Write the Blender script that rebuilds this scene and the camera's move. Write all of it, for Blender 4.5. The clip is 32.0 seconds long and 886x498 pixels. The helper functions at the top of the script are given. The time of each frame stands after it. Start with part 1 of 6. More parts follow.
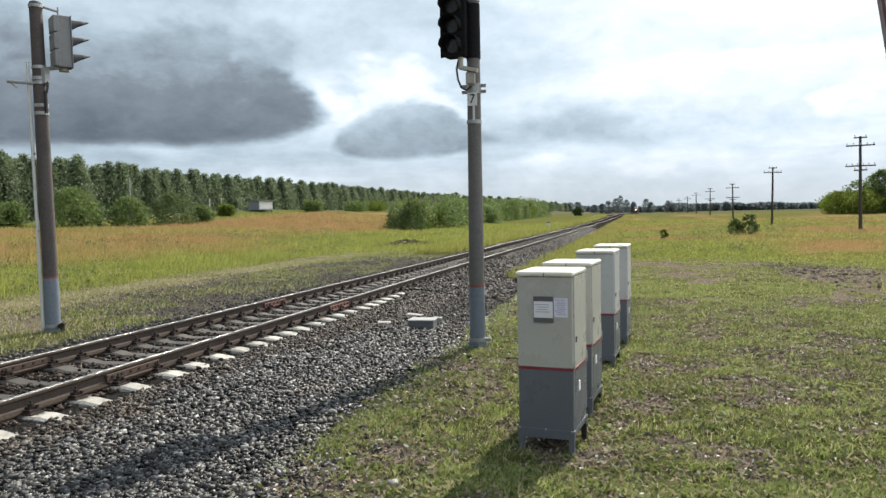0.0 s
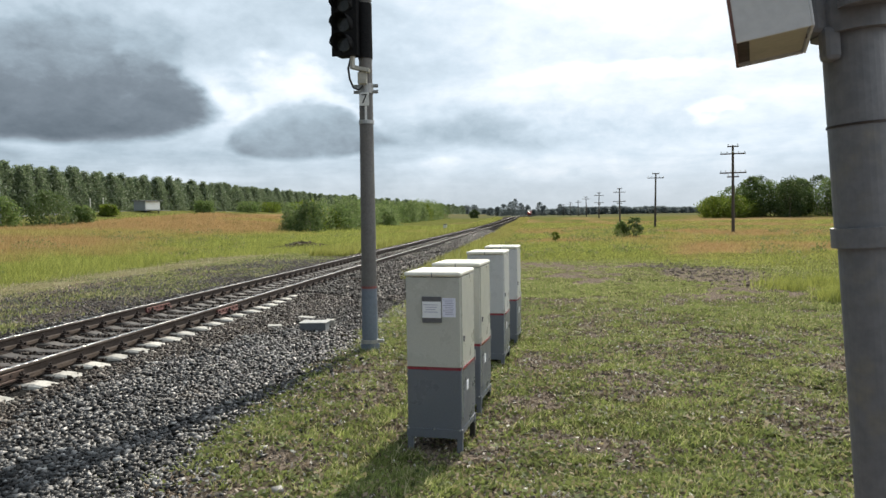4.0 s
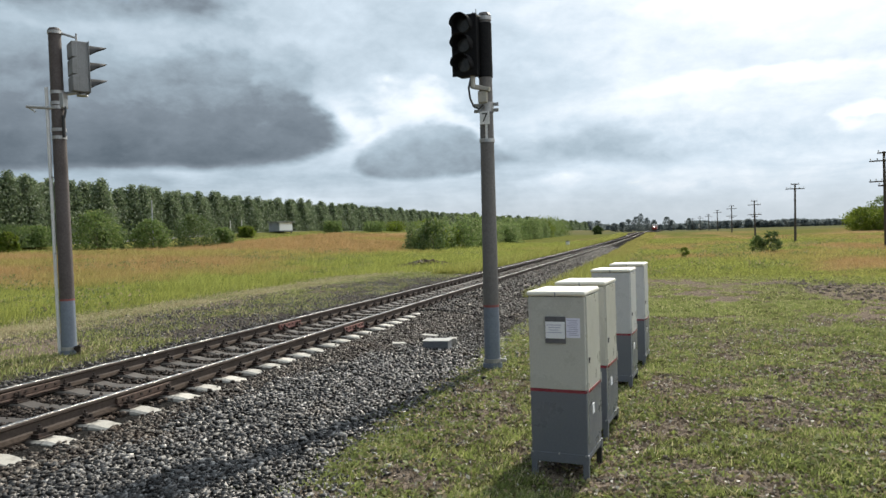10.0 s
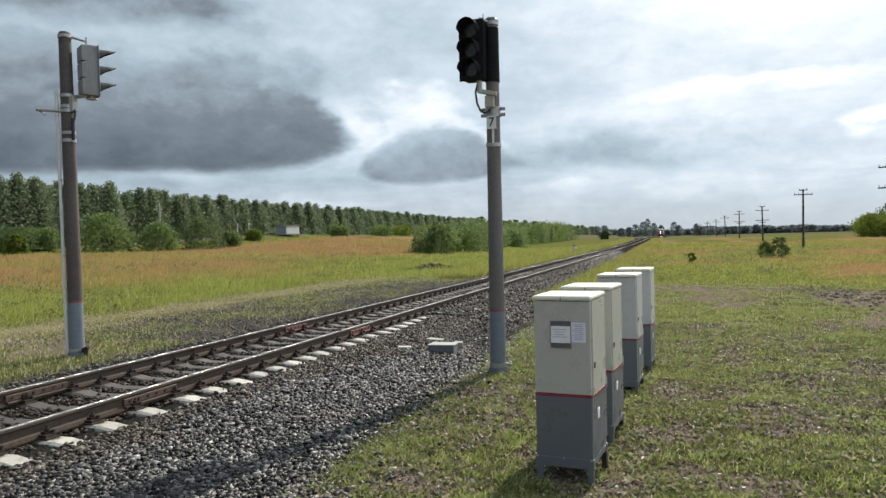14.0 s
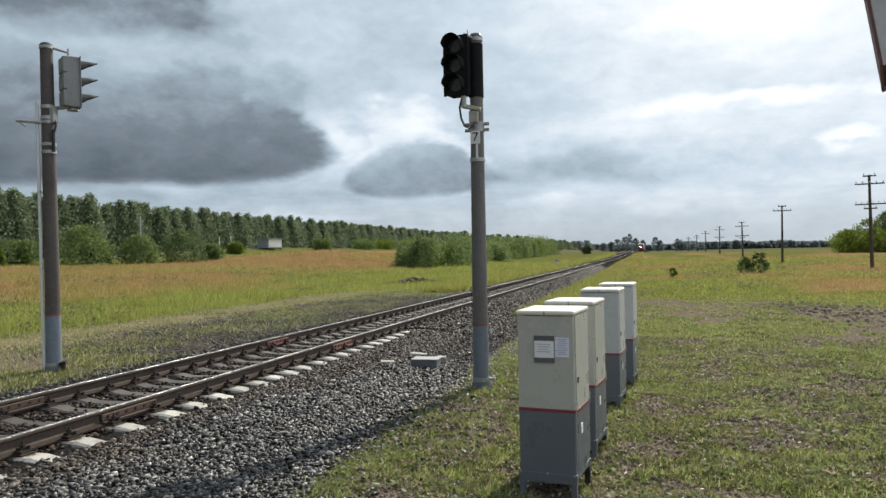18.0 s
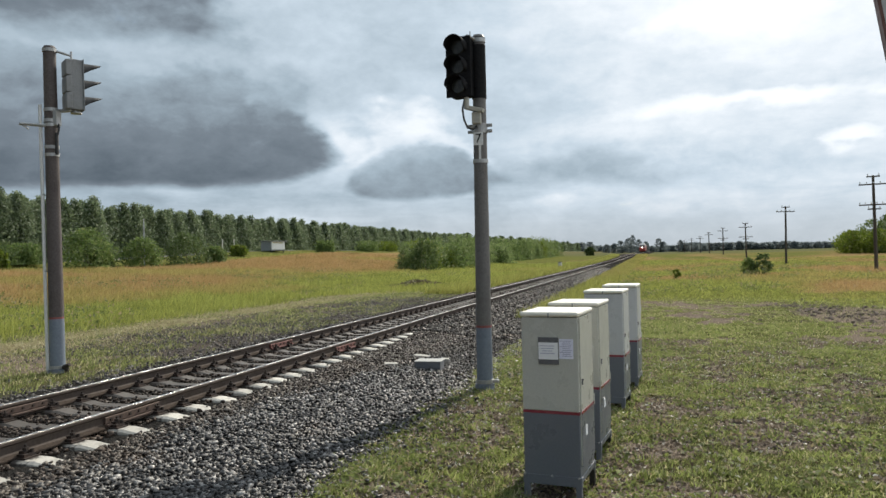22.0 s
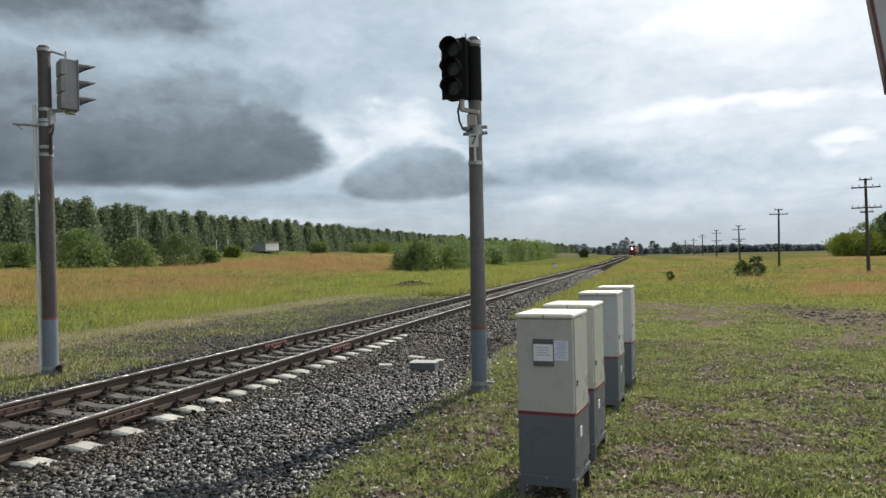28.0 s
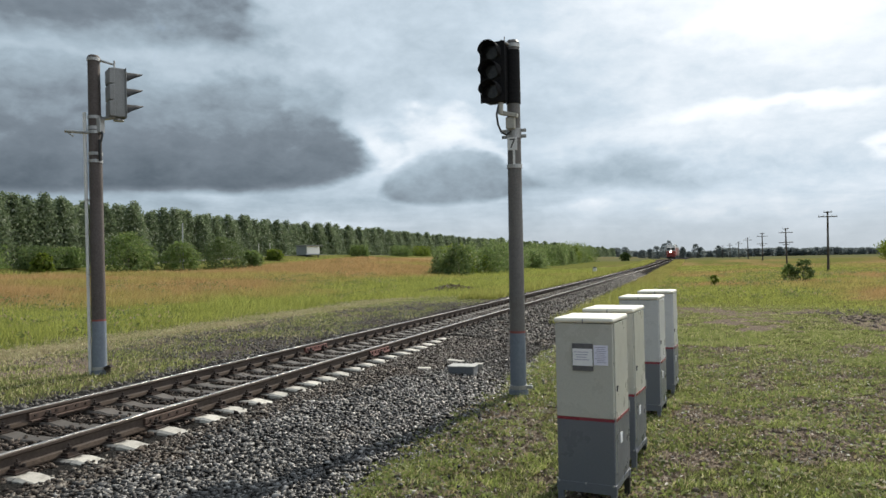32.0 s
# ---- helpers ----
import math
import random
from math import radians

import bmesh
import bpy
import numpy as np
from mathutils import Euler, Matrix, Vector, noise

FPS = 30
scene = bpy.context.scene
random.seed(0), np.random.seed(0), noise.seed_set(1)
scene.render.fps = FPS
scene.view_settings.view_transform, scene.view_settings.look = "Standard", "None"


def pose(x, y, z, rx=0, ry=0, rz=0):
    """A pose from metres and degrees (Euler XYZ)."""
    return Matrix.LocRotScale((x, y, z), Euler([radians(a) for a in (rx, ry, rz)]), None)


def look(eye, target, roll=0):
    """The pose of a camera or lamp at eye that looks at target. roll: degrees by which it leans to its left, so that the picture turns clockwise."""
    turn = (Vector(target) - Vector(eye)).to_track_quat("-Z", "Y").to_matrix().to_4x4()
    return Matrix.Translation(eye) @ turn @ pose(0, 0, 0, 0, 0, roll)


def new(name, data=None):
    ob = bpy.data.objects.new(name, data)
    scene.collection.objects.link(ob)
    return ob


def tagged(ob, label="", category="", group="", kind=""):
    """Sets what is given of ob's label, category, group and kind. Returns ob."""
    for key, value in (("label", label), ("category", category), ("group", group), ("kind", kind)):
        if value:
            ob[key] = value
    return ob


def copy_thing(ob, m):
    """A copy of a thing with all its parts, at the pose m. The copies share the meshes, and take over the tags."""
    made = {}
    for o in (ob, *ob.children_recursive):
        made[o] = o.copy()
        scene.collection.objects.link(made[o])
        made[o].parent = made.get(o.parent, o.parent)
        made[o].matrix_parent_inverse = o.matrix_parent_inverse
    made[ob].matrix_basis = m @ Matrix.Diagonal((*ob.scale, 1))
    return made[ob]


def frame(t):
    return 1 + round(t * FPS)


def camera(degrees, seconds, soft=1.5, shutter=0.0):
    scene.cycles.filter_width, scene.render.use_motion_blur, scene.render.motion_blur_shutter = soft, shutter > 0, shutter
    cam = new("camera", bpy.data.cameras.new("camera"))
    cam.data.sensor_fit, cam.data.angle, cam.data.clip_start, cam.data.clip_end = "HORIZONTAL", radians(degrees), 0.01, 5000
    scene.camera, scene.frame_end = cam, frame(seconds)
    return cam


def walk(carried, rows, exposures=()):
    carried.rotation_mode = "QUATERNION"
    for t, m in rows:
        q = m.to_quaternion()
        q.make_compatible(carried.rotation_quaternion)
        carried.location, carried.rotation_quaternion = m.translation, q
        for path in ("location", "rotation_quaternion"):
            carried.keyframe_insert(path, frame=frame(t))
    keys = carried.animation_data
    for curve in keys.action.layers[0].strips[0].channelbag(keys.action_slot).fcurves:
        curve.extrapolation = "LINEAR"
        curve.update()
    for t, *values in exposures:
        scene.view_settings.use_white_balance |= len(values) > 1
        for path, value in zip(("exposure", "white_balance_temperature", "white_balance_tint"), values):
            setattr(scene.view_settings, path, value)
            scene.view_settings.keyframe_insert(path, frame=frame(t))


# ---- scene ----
cam = camera(63.3, 32.0)
# seconds, x, y, z, yaw, pitch, roll
PATH = [
    (0.0, -0.0744, -0.1167, 2.1138, 15.099, -2.622, 1.178),
    (0.5, -0.0629, -0.1019, 2.1067, 15.334, -2.835, 0.948),
    (1.0, -0.0348, -0.1025, 2.1085, 15.412, -3.239, 0.870),
    (1.5, -0.0077, -0.0701, 2.1073, 14.729, -2.400, 1.088),
    (2.0, 0.0157, -0.1187, 2.1154, 10.873, -1.610, 1.135),
    (2.5, 0.0307, -0.0894, 2.1114, 9.639, -1.805, 0.989),
    (3.0, 0.0457, -0.0227, 2.0935, 8.229, -2.245, 0.435),
    (3.5, 0.0162, -0.0808, 2.0954, 7.155, -2.872, 1.083),
    (5.5, -0.0040, 0.0606, 2.0931, 6.363, -1.116, 0.019),
    (6.0, -0.0042, 0.0845, 2.0933, 7.592, -1.392, -0.044),
    (6.5, -0.0041, 0.0791, 2.0969, 8.063, -1.731, -0.097),
    (7.0, -0.0006, 0.0641, 2.0980, 8.742, -1.911, 0.345),
    (7.5, -0.0009, 0.0563, 2.1015, 9.357, -1.421, 1.109),
    (8.0, -0.0086, 0.0519, 2.1020, 10.249, -0.854, 1.645),
    (8.5, -0.0199, 0.0245, 2.0985, 11.604, -0.683, 1.698),
    (9.0, -0.0268, 0.0069, 2.1043, 15.397, -0.790, 1.877),
    (9.5, -0.0130, 0.0028, 2.1039, 17.036, -0.994, 1.952),
    (10.0, -0.0106, 0.0103, 2.1071, 16.645, -1.006, 1.669),
    (10.5, -0.0085, 0.0037, 2.1060, 16.042, -0.917, 1.648),
    (11.0, -0.0111, -0.0030, 2.1046, 16.432, -0.751, 1.615),
    (11.5, -0.0079, -0.0064, 2.1079, 16.830, -0.697, 1.640),
    (12.0, -0.0083, -0.0044, 2.1020, 17.229, -0.659, 1.374),
    (12.5, -0.0033, 0.0019, 2.1019, 17.305, -0.708, 1.506),
    (13.0, 0.0000, 0.0000, 2.1000, 17.300, -0.750, 1.600),
    (13.5, -0.0014, -0.0022, 2.1024, 17.297, -0.747, 1.623),
    (14.0, -0.0007, -0.0050, 2.1044, 17.167, -0.655, 1.388),
    (14.5, -0.0054, -0.0076, 2.1049, 16.967, -0.515, 1.201),
    (16.5, -0.0180, -0.0000, 2.1059, 16.362, -0.102, 1.166),
    (17.0, -0.0128, -0.0122, 2.1106, 16.159, -0.010, 0.959),
    (17.5, -0.0122, -0.0046, 2.1076, 15.956, 0.167, 0.954),
    (18.0, -0.0095, -0.0038, 2.1076, 15.817, 0.433, 1.137),
    (18.5, -0.0108, 0.0002, 2.1079, 15.715, 0.668, 1.269),
    (19.0, -0.0090, 0.0073, 2.1041, 15.686, 0.946, 1.213),
    (19.5, -0.0096, 0.0038, 2.1055, 15.689, 1.017, 1.250),
    (20.0, -0.0095, -0.0003, 2.1021, 15.708, 0.986, 1.177),
    (20.5, -0.0138, 0.0073, 2.1040, 15.771, 0.849, 1.135),
    (21.0, -0.0179, 0.0021, 2.1028, 15.903, 0.726, 1.051),
    (21.5, -0.0158, 0.0106, 2.1046, 16.017, 0.592, 1.201),
    (22.0, -0.0199, 0.0176, 2.1038, 16.052, 0.593, 1.295),
    (22.5, -0.0206, 0.0230, 2.1019, 16.008, 0.567, 1.211),
    (23.0, -0.0254, 0.0301, 2.1004, 15.870, 0.367, 1.169),
    (23.5, -0.0295, 0.0207, 2.1032, 15.691, 0.130, 1.070),
    (24.0, -0.0331, 0.0172, 2.1012, 15.602, -0.099, 0.944),
    (24.5, -0.0374, 0.0086, 2.1062, 15.558, -0.231, 0.743),
    (25.0, -0.0398, 0.0072, 2.1082, 15.552, -0.234, 0.744),
    (25.5, -0.0394, 0.0056, 2.1057, 15.579, -0.127, 0.825),
    (27.5, -0.0248, -0.0006, 2.1073, 15.542, 0.490, 1.105),
    (28.0, -0.0273, -0.0010, 2.1058, 15.594, 0.698, 1.126),
    (28.5, -0.0259, 0.0045, 2.1059, 15.744, 0.773, 1.134),
    (29.0, -0.0184, 0.0086, 2.1019, 15.822, 0.788, 1.299),
    (29.5, -0.0166, 0.0041, 2.1040, 16.073, 0.750, 1.455),
    (30.0, -0.0110, 0.0069, 2.1067, 16.581, 0.663, 1.776),
    (30.5, -0.0090, -0.0016, 2.1072, 17.167, 0.655, 1.924),
    (31.0, -0.0094, -0.0058, 2.1099, 17.902, 0.734, 1.874),
    (31.5, -0.0166, -0.0022, 2.1092, 18.535, 0.898, 1.238),
    (32.0, -0.0172, 0.0016, 2.1070, 18.724, 1.034, 1.095),
]
walk(cam, [(t, pose(x, y, z, 90 + pitch, roll, yaw)) for t, x, y, z, yaw, pitch, roll in PATH],
     exposures=[(0, 0.5), (3.5, 0.42), (7, 0.38), (13, 0.33), (17, 0.24), (24, 0.2), (28, 0.16), (32, 0.23)])

SUN_AZ, SUN_EL = 11.5, 39.0

# ---- world, sun ----
world = bpy.data.worlds.new("world")
scene.world = world
world.use_nodes = True
WN, WL = world.node_tree.nodes, world.node_tree.links
WN.clear()


def wnode(kind, **kw):
    n = WN.new(kind)
    for k, v in kw.items():
        n.inputs[k].default_value = v
    return n


def wmath(op, a, b=None, clamp=False):
    n = WN.new("ShaderNodeMath")
    n.operation, n.use_clamp = op, clamp
    for i, v in enumerate((a, b)):
        if v is None:
            continue
        if isinstance(v, (int, float)):
            n.inputs[i].default_value = v
        else:
            WL.new(v, n.inputs[i])
    return n.outputs[0]


def wrange(v, a, b, c, d):
    n = WN.new("ShaderNodeMapRange")
    n.interpolation_type = "SMOOTHSTEP"
    WL.new(v, n.inputs[0])
    for i, x in zip((1, 2, 3, 4), (a, b, c, d)):
        n.inputs[i].default_value = x
    return n.outputs[0]


def build_sky():
    co = WN.new("ShaderNodeTexCoord").outputs["Generated"]
    sep = WN.new("ShaderNodeSeparateXYZ")
    WL.new(co, sep.inputs[0])
    x, y, z = sep.outputs
    az = wmath("MULTIPLY", wmath("ARCTAN2", x, y), 57.2958)
    el = wmath("MULTIPLY", wmath("ARCSINE", z), 57.2958)
    # cloud layer seen in perspective
    up = wmath("ADD", wmath("MAXIMUM", z, 0.0), 0.09)
    flat = WN.new("ShaderNodeCombineXYZ")
    WL.new(wmath("DIVIDE", x, up), flat.inputs[0])
    WL.new(wmath("DIVIDE", y, up), flat.inputs[1])
    # angular coordinates for puffs, flattened
    ang = WN.new("ShaderNodeCombineXYZ")
    WL.new(wmath("MULTIPLY", az, 0.1), ang.inputs[0])
    WL.new(wmath("MULTIPLY", el, 0.17), ang.inputs[1])

    def fbm(vec, scale, detail, rough, dist=0.0, off=0.0):
        n = WN.new("ShaderNodeTexNoise")
        n.inputs["Scale"].default_value, n.inputs["Detail"].default_value = scale, detail
        n.inputs["Roughness"].default_value, n.inputs["Distortion"].default_value = rough, dist
        m = WN.new("ShaderNodeVectorMath")
        m.operation = "ADD"
        WL.new(vec, m.inputs[0])
        m.inputs[1].default_value = (off, off * 0.7, off * 0.3)
        WL.new(m.outputs[0], n.inputs["Vector"])
        return n.outputs[0]

    layer = fbm(flat.outputs[0], 0.8, 8, 0.6, 0.3, 3.0)
    puff = fbm(ang.outputs[0], 1.5, 9, 0.6, 0.25, 7.0)
    fine = fbm(ang.outputs[0], 4.5, 7, 0.6, 0.2, 61.0)
    cell = WN.new("ShaderNodeTexVoronoi")
    cell.feature = "SMOOTH_F1"
    cell.inputs["Scale"].default_value, cell.inputs["Detail"].default_value = 2.6, 3.0
    cell.inputs["Roughness"].default_value, cell.inputs["Smoothness"].default_value = 0.55, 0.6
    WL.new(ang.outputs[0], cell.inputs["Vector"])
    # heaped edges: broad swelling, then cauliflower knobs
    warp1, warp2 = fbm(ang.outputs[0], 1.2, 6, 0.5, 0.0, 21.0), fbm(ang.outputs[0], 1.2, 6, 0.5, 0.0, 43.0)
    sway, heave = wmath("MULTIPLY", wmath("SUBTRACT", warp1, 0.5), 17.0), wmath("MULTIPLY", wmath("SUBTRACT", warp2, 0.5), 11.0)
    knob = wmath("MULTIPLY", wmath("SUBTRACT", 0.40, cell.outputs["Distance"]), 0.6)
    grain = wmath("ADD", wmath("MULTIPLY", wmath("SUBTRACT", puff, 0.5), 0.42), wmath("MULTIPLY", wmath("SUBTRACT", fine, 0.5), 0.3))
    # the high veil: broad streaks, brighter towards the sun, paler at the skyline
    bright = wmath("ADD", 0.70, wmath("MULTIPLY", wmath("SUBTRACT", layer, 0.5), 0.55))
    bright = wmath("ADD", bright, wmath("MULTIPLY", grain, 0.7))
    bright = wmath("ADD", bright, wrange(az, -48.0, 4.0, -0.10, 0.08))
    pale = wrange(el, 0.5, 5.5, 1.0, 0.0)
    bright = wmath("ADD", bright, wmath("MULTIPLY", wmath("SUBTRACT", wmath("ADD", 0.66, wmath("MULTIPLY", grain, 0.5)), bright), pale))

    def cloud(below, a0, e0, wide, up, down, low, high, rim, soft, rim_w, lumps):
        """A cloud laid over what is behind it: dim base, paler top, bright thin rim."""
        u = wmath("DIVIDE", wmath("SUBTRACT", wmath("ADD", az, wmath("MULTIPLY", sway, lumps)), a0), wide)
        rel = wmath("SUBTRACT", el, e0)
        loose = wrange(rel, -down, up * 0.4, lumps * 0.22, lumps)
        rise = wmath("ADD", rel, wmath("MULTIPLY", heave, loose))
        v = wmath("MAXIMUM", wmath("DIVIDE", rise, up), wmath("DIVIDE", rise, -down))
        r = wmath("SQRT", wmath("ADD", wmath("POWER", wmath("ABSOLUTE", u), 6.0 if wide > 20 else 2.5), wmath("MULTIPLY", v, v)))
        body = wmath("ADD", wmath("SUBTRACT", 1.0, r), wmath("MULTIPLY", knob, loose))
        tone = wmath("ADD", wrange(rel, -down, up * 0.9, low, high), grain)
        edge = wmath("MULTIPLY", wrange(body, 0.0, rim_w, 1.0, 0.0), wrange(rel, -down * 0.4, up * 0.35, 0.0, 1.0))
        tone = wmath("ADD", tone, wmath("MULTIPLY", wmath("SUBTRACT", rim, tone), edge))
        return wmath("ADD", below, wmath("MULTIPLY", wmath("SUBTRACT", tone, below), wrange(body, 0.0, soft, 0.0, 1.0)))

    for c in CLOUDS:
        bright = cloud(bright, *c)
    # glow of the veiled sun
    d = Vector((math.sin(radians(SUN_AZ)) * math.cos(radians(24)), math.cos(radians(SUN_AZ)) * math.cos(radians(24)), math.sin(radians(24))))
    dot = WN.new("ShaderNodeVectorMath")
    dot.operation = "DOT_PRODUCT"
    WL.new(co, dot.inputs[0])
    dot.inputs[1].default_value = d
    bright = wmath("ADD", bright, wrange(dot.outputs["Value"], 0.90, 1.0, 0.0, 0.20))
    bright = wmath("ADD", bright, wrange(dot.outputs["Value"], -0.6, 0.7, -0.30, 0.0))
    # unseen sky on the right, brightened to light cabinet doors and mast sides
    bright = wmath("ADD", bright, wmath("MULTIPLY", wrange(az, 20.0, 65.0, 0.0, 0.35), wrange(az, 120.0, 170.0, 1.0, 0.0)))
    bright = wmath("MAXIMUM", bright, 0.0)
    ramp = WN.new("ShaderNodeValToRGB")
    WL.new(wmath("MULTIPLY", bright, 0.8), ramp.inputs[0])
    els = ramp.color_ramp.elements
    stops = SKY_RAMP
    els[0].position, els[0].color = stops[0][0], (*stops[0][1], 1)
    els[1].position, els[1].color = stops[-1][0], (*stops[-1][1], 1)
    for p, c in stops[1:-1]:
        e = els.new(p)
        e.color = (*c, 1)
    # warmer light through the long air at the skyline
    warm = WN.new("ShaderNodeMixRGB")
    warm.blend_type = "MULTIPLY"
    WL.new(wrange(el, 0.5, 5.5, 0.85, 0.0), warm.inputs[0])
    WL.new(ramp.outputs[0], warm.inputs[1])
    warm.inputs[2].default_value = (1.04, 0.955, 0.90, 1)
    sky = WN.new("ShaderNodeTexSky")
    sky.sky_type, sky.sun_disc = "NISHITA", False
    sky.sun_elevation, sky.sun_rotation = radians(SUN_EL), radians(SUN_AZ)
    blue = WN.new("ShaderNodeVectorMath")
    blue.operation = "SCALE"
    WL.new(sky.outputs[0], blue.inputs[0])
    blue.inputs["Scale"].default_value = 0.09
    mix = WN.new("ShaderNodeMixRGB")
    WL.new(wrange(puff, 0.62, 0.78, 0.0, 0.35), mix.inputs[0])
    WL.new(warm.outputs[0], mix.inputs[1])
    WL.new(blue.outputs[0], mix.inputs[2])
    bg = WN.new("ShaderNodeBackground")
    bg.inputs["Strength"].default_value = SKY_STRENGTH
    WL.new(mix.outputs[0], bg.inputs[0])
    out = WN.new("ShaderNodeOutputWorld")
    WL.new(bg.outputs[0], out.inputs[0])


# clouds, far to near: azimuth, elevation, half-width, rise, fall, tone below, above, at the rim, softness, rim width, lumps
CLOUDS = [
    (7.0, 17.0, 14.0, 5.0, 3.0, 1.0, 1.05, 0.9, 0.8, 0.3, 0.9),
    (-30.0, 13.5, 9.0, 3.5, 3.0, 0.55, 0.60, 0.64, 0.8, 0.3, 0.8),
    (-9.5, 13.5, 6.5, 2.6, 2.6, 0.72, 0.76, 0.78, 0.8, 0.3, 0.8),
    (6.5, 10.7, 13.0, 1.6, 1.1, 1.04, 1.06, 0.97, 0.7, 0.2, 0.6),
    (4.0, 6.6, 15.0, 3.2, 2.6, 0.64, 0.76, 0.80, 0.7, 0.3, 0.6),
    (-27.0, 3.3, 8.0, 1.0, 0.6, 0.74, 0.82, 0.84, 0.7, 0.3, 0.4),
    (-8.0, 3.6, 5.0, 1.1, 0.7, 0.72, 0.84, 0.86, 0.6, 0.3, 0.5),
    (4.0, 3.2, 7.0, 1.0, 0.8, 0.74, 0.80, 0.82, 0.7, 0.3, 0.5),
    (13.8, 6.9, 2.8, 1.5, 0.9, 0.95, 1.0, 0.98, 0.6, 0.2, 0.5),
    (-6.0, 6.8, 10.5, 3.2, 2.2, 0.50, 0.64, 0.72, 0.8, 0.3, 0.5),
    (-50.0, 18.5, 22.0, 6.0, 3.6, 0.26, 0.34, 0.46, 0.7, 0.4, 0.8),
    (-22.8, 8.6, 3.8, 4.4, 3.4, 0.82, 0.97, 0.97, 0.7, 0.3, 0.5),
    (-16.5, 11.0, 5.6, 2.4, 2.6, 0.97, 1.04, 1.0, 0.8, 0.2, 0.7),
    (-17.6, 6.5, 6.8, 5.0, 2.2, 0.40, 0.70, 1.10, 0.24, 0.42, 0.44),
    (-28.4, 12.0, 4.6, 3.2, 4.0, 0.36, 0.48, 0.60, 0.8, 0.3, 0.5),
    (-52.0, 8.6, 29.6, 8.4, 3.6, 0.14, 0.58, 0.78, 0.26, 0.26, 0.42),
]
SKY_RAMP = [(0.0, (0.085, 0.112, 0.14)), (0.25, (0.198, 0.24, 0.284)), (0.45, (0.385, 0.478, 0.555)), (0.62, (0.595, 0.70, 0.795)), (0.8, (0.88, 0.94, 1.0)), (1.0, (1.12, 1.14, 1.15))]
SKY_STRENGTH = 0.88
build_sky()
sun = new("sun", bpy.data.lights.new("sun", "SUN"))
sun.data.energy, sun.data.angle, sun.data.color = 4.05, radians(0.6), (1.0, 0.93, 0.80)
_s = Vector((math.sin(radians(SUN_AZ)) * math.cos(radians(SUN_EL)), math.cos(radians(SUN_AZ)) * math.cos(radians(SUN_EL)), math.sin(radians(SUN_EL))))
sun.matrix_world = look(_s * 100, (0, 0, 0))


# ---- materials ----
def nodes_of(name):
    m = bpy.data.materials.new(name)
    m.use_nodes = True
    nt = m.node_tree
    nt.nodes.clear()
    return m, nt.nodes, nt.links


def noise_node(N, L, vec, scale, detail=5.0, rough=0.6):
    n = N.new("ShaderNodeTexNoise")
    n.inputs["Scale"].default_value, n.inputs["Detail"].default_value, n.inputs["Roughness"].default_value = scale, detail, rough
    L.new(vec, n.inputs["Vector"])
    return n.outputs[0]


def mix_node(N, L, fac, a, b, mode="MIX"):
    n = N.new("ShaderNodeMixRGB")
    n.blend_type = mode
    for i, v in enumerate((fac, a, b)):
        if isinstance(v, (int, float)):
            n.inputs[i].default_value = v
        elif isinstance(v, tuple):
            n.inputs[i].default_value = (*v, 1)
        else:
            L.new(v, n.inputs[i])
    return n.outputs[0]


def range_node(N, L, v, a, b, c=0.0, d=1.0):
    n = N.new("ShaderNodeMapRange")
    n.interpolation_type = "SMOOTHSTEP"
    L.new(v, n.inputs[0])
    for i, x in zip((1, 2, 3, 4), (a, b, c, d)):
        n.inputs[i].default_value = x
    return n.outputs[0]


def bump_node(N, L, h, strength, distance):
    n = N.new("ShaderNodeBump")
    n.inputs["Strength"].default_value, n.inputs["Distance"].default_value = strength, distance
    L.new(h, n.inputs["Height"])
    return n.outputs[0]


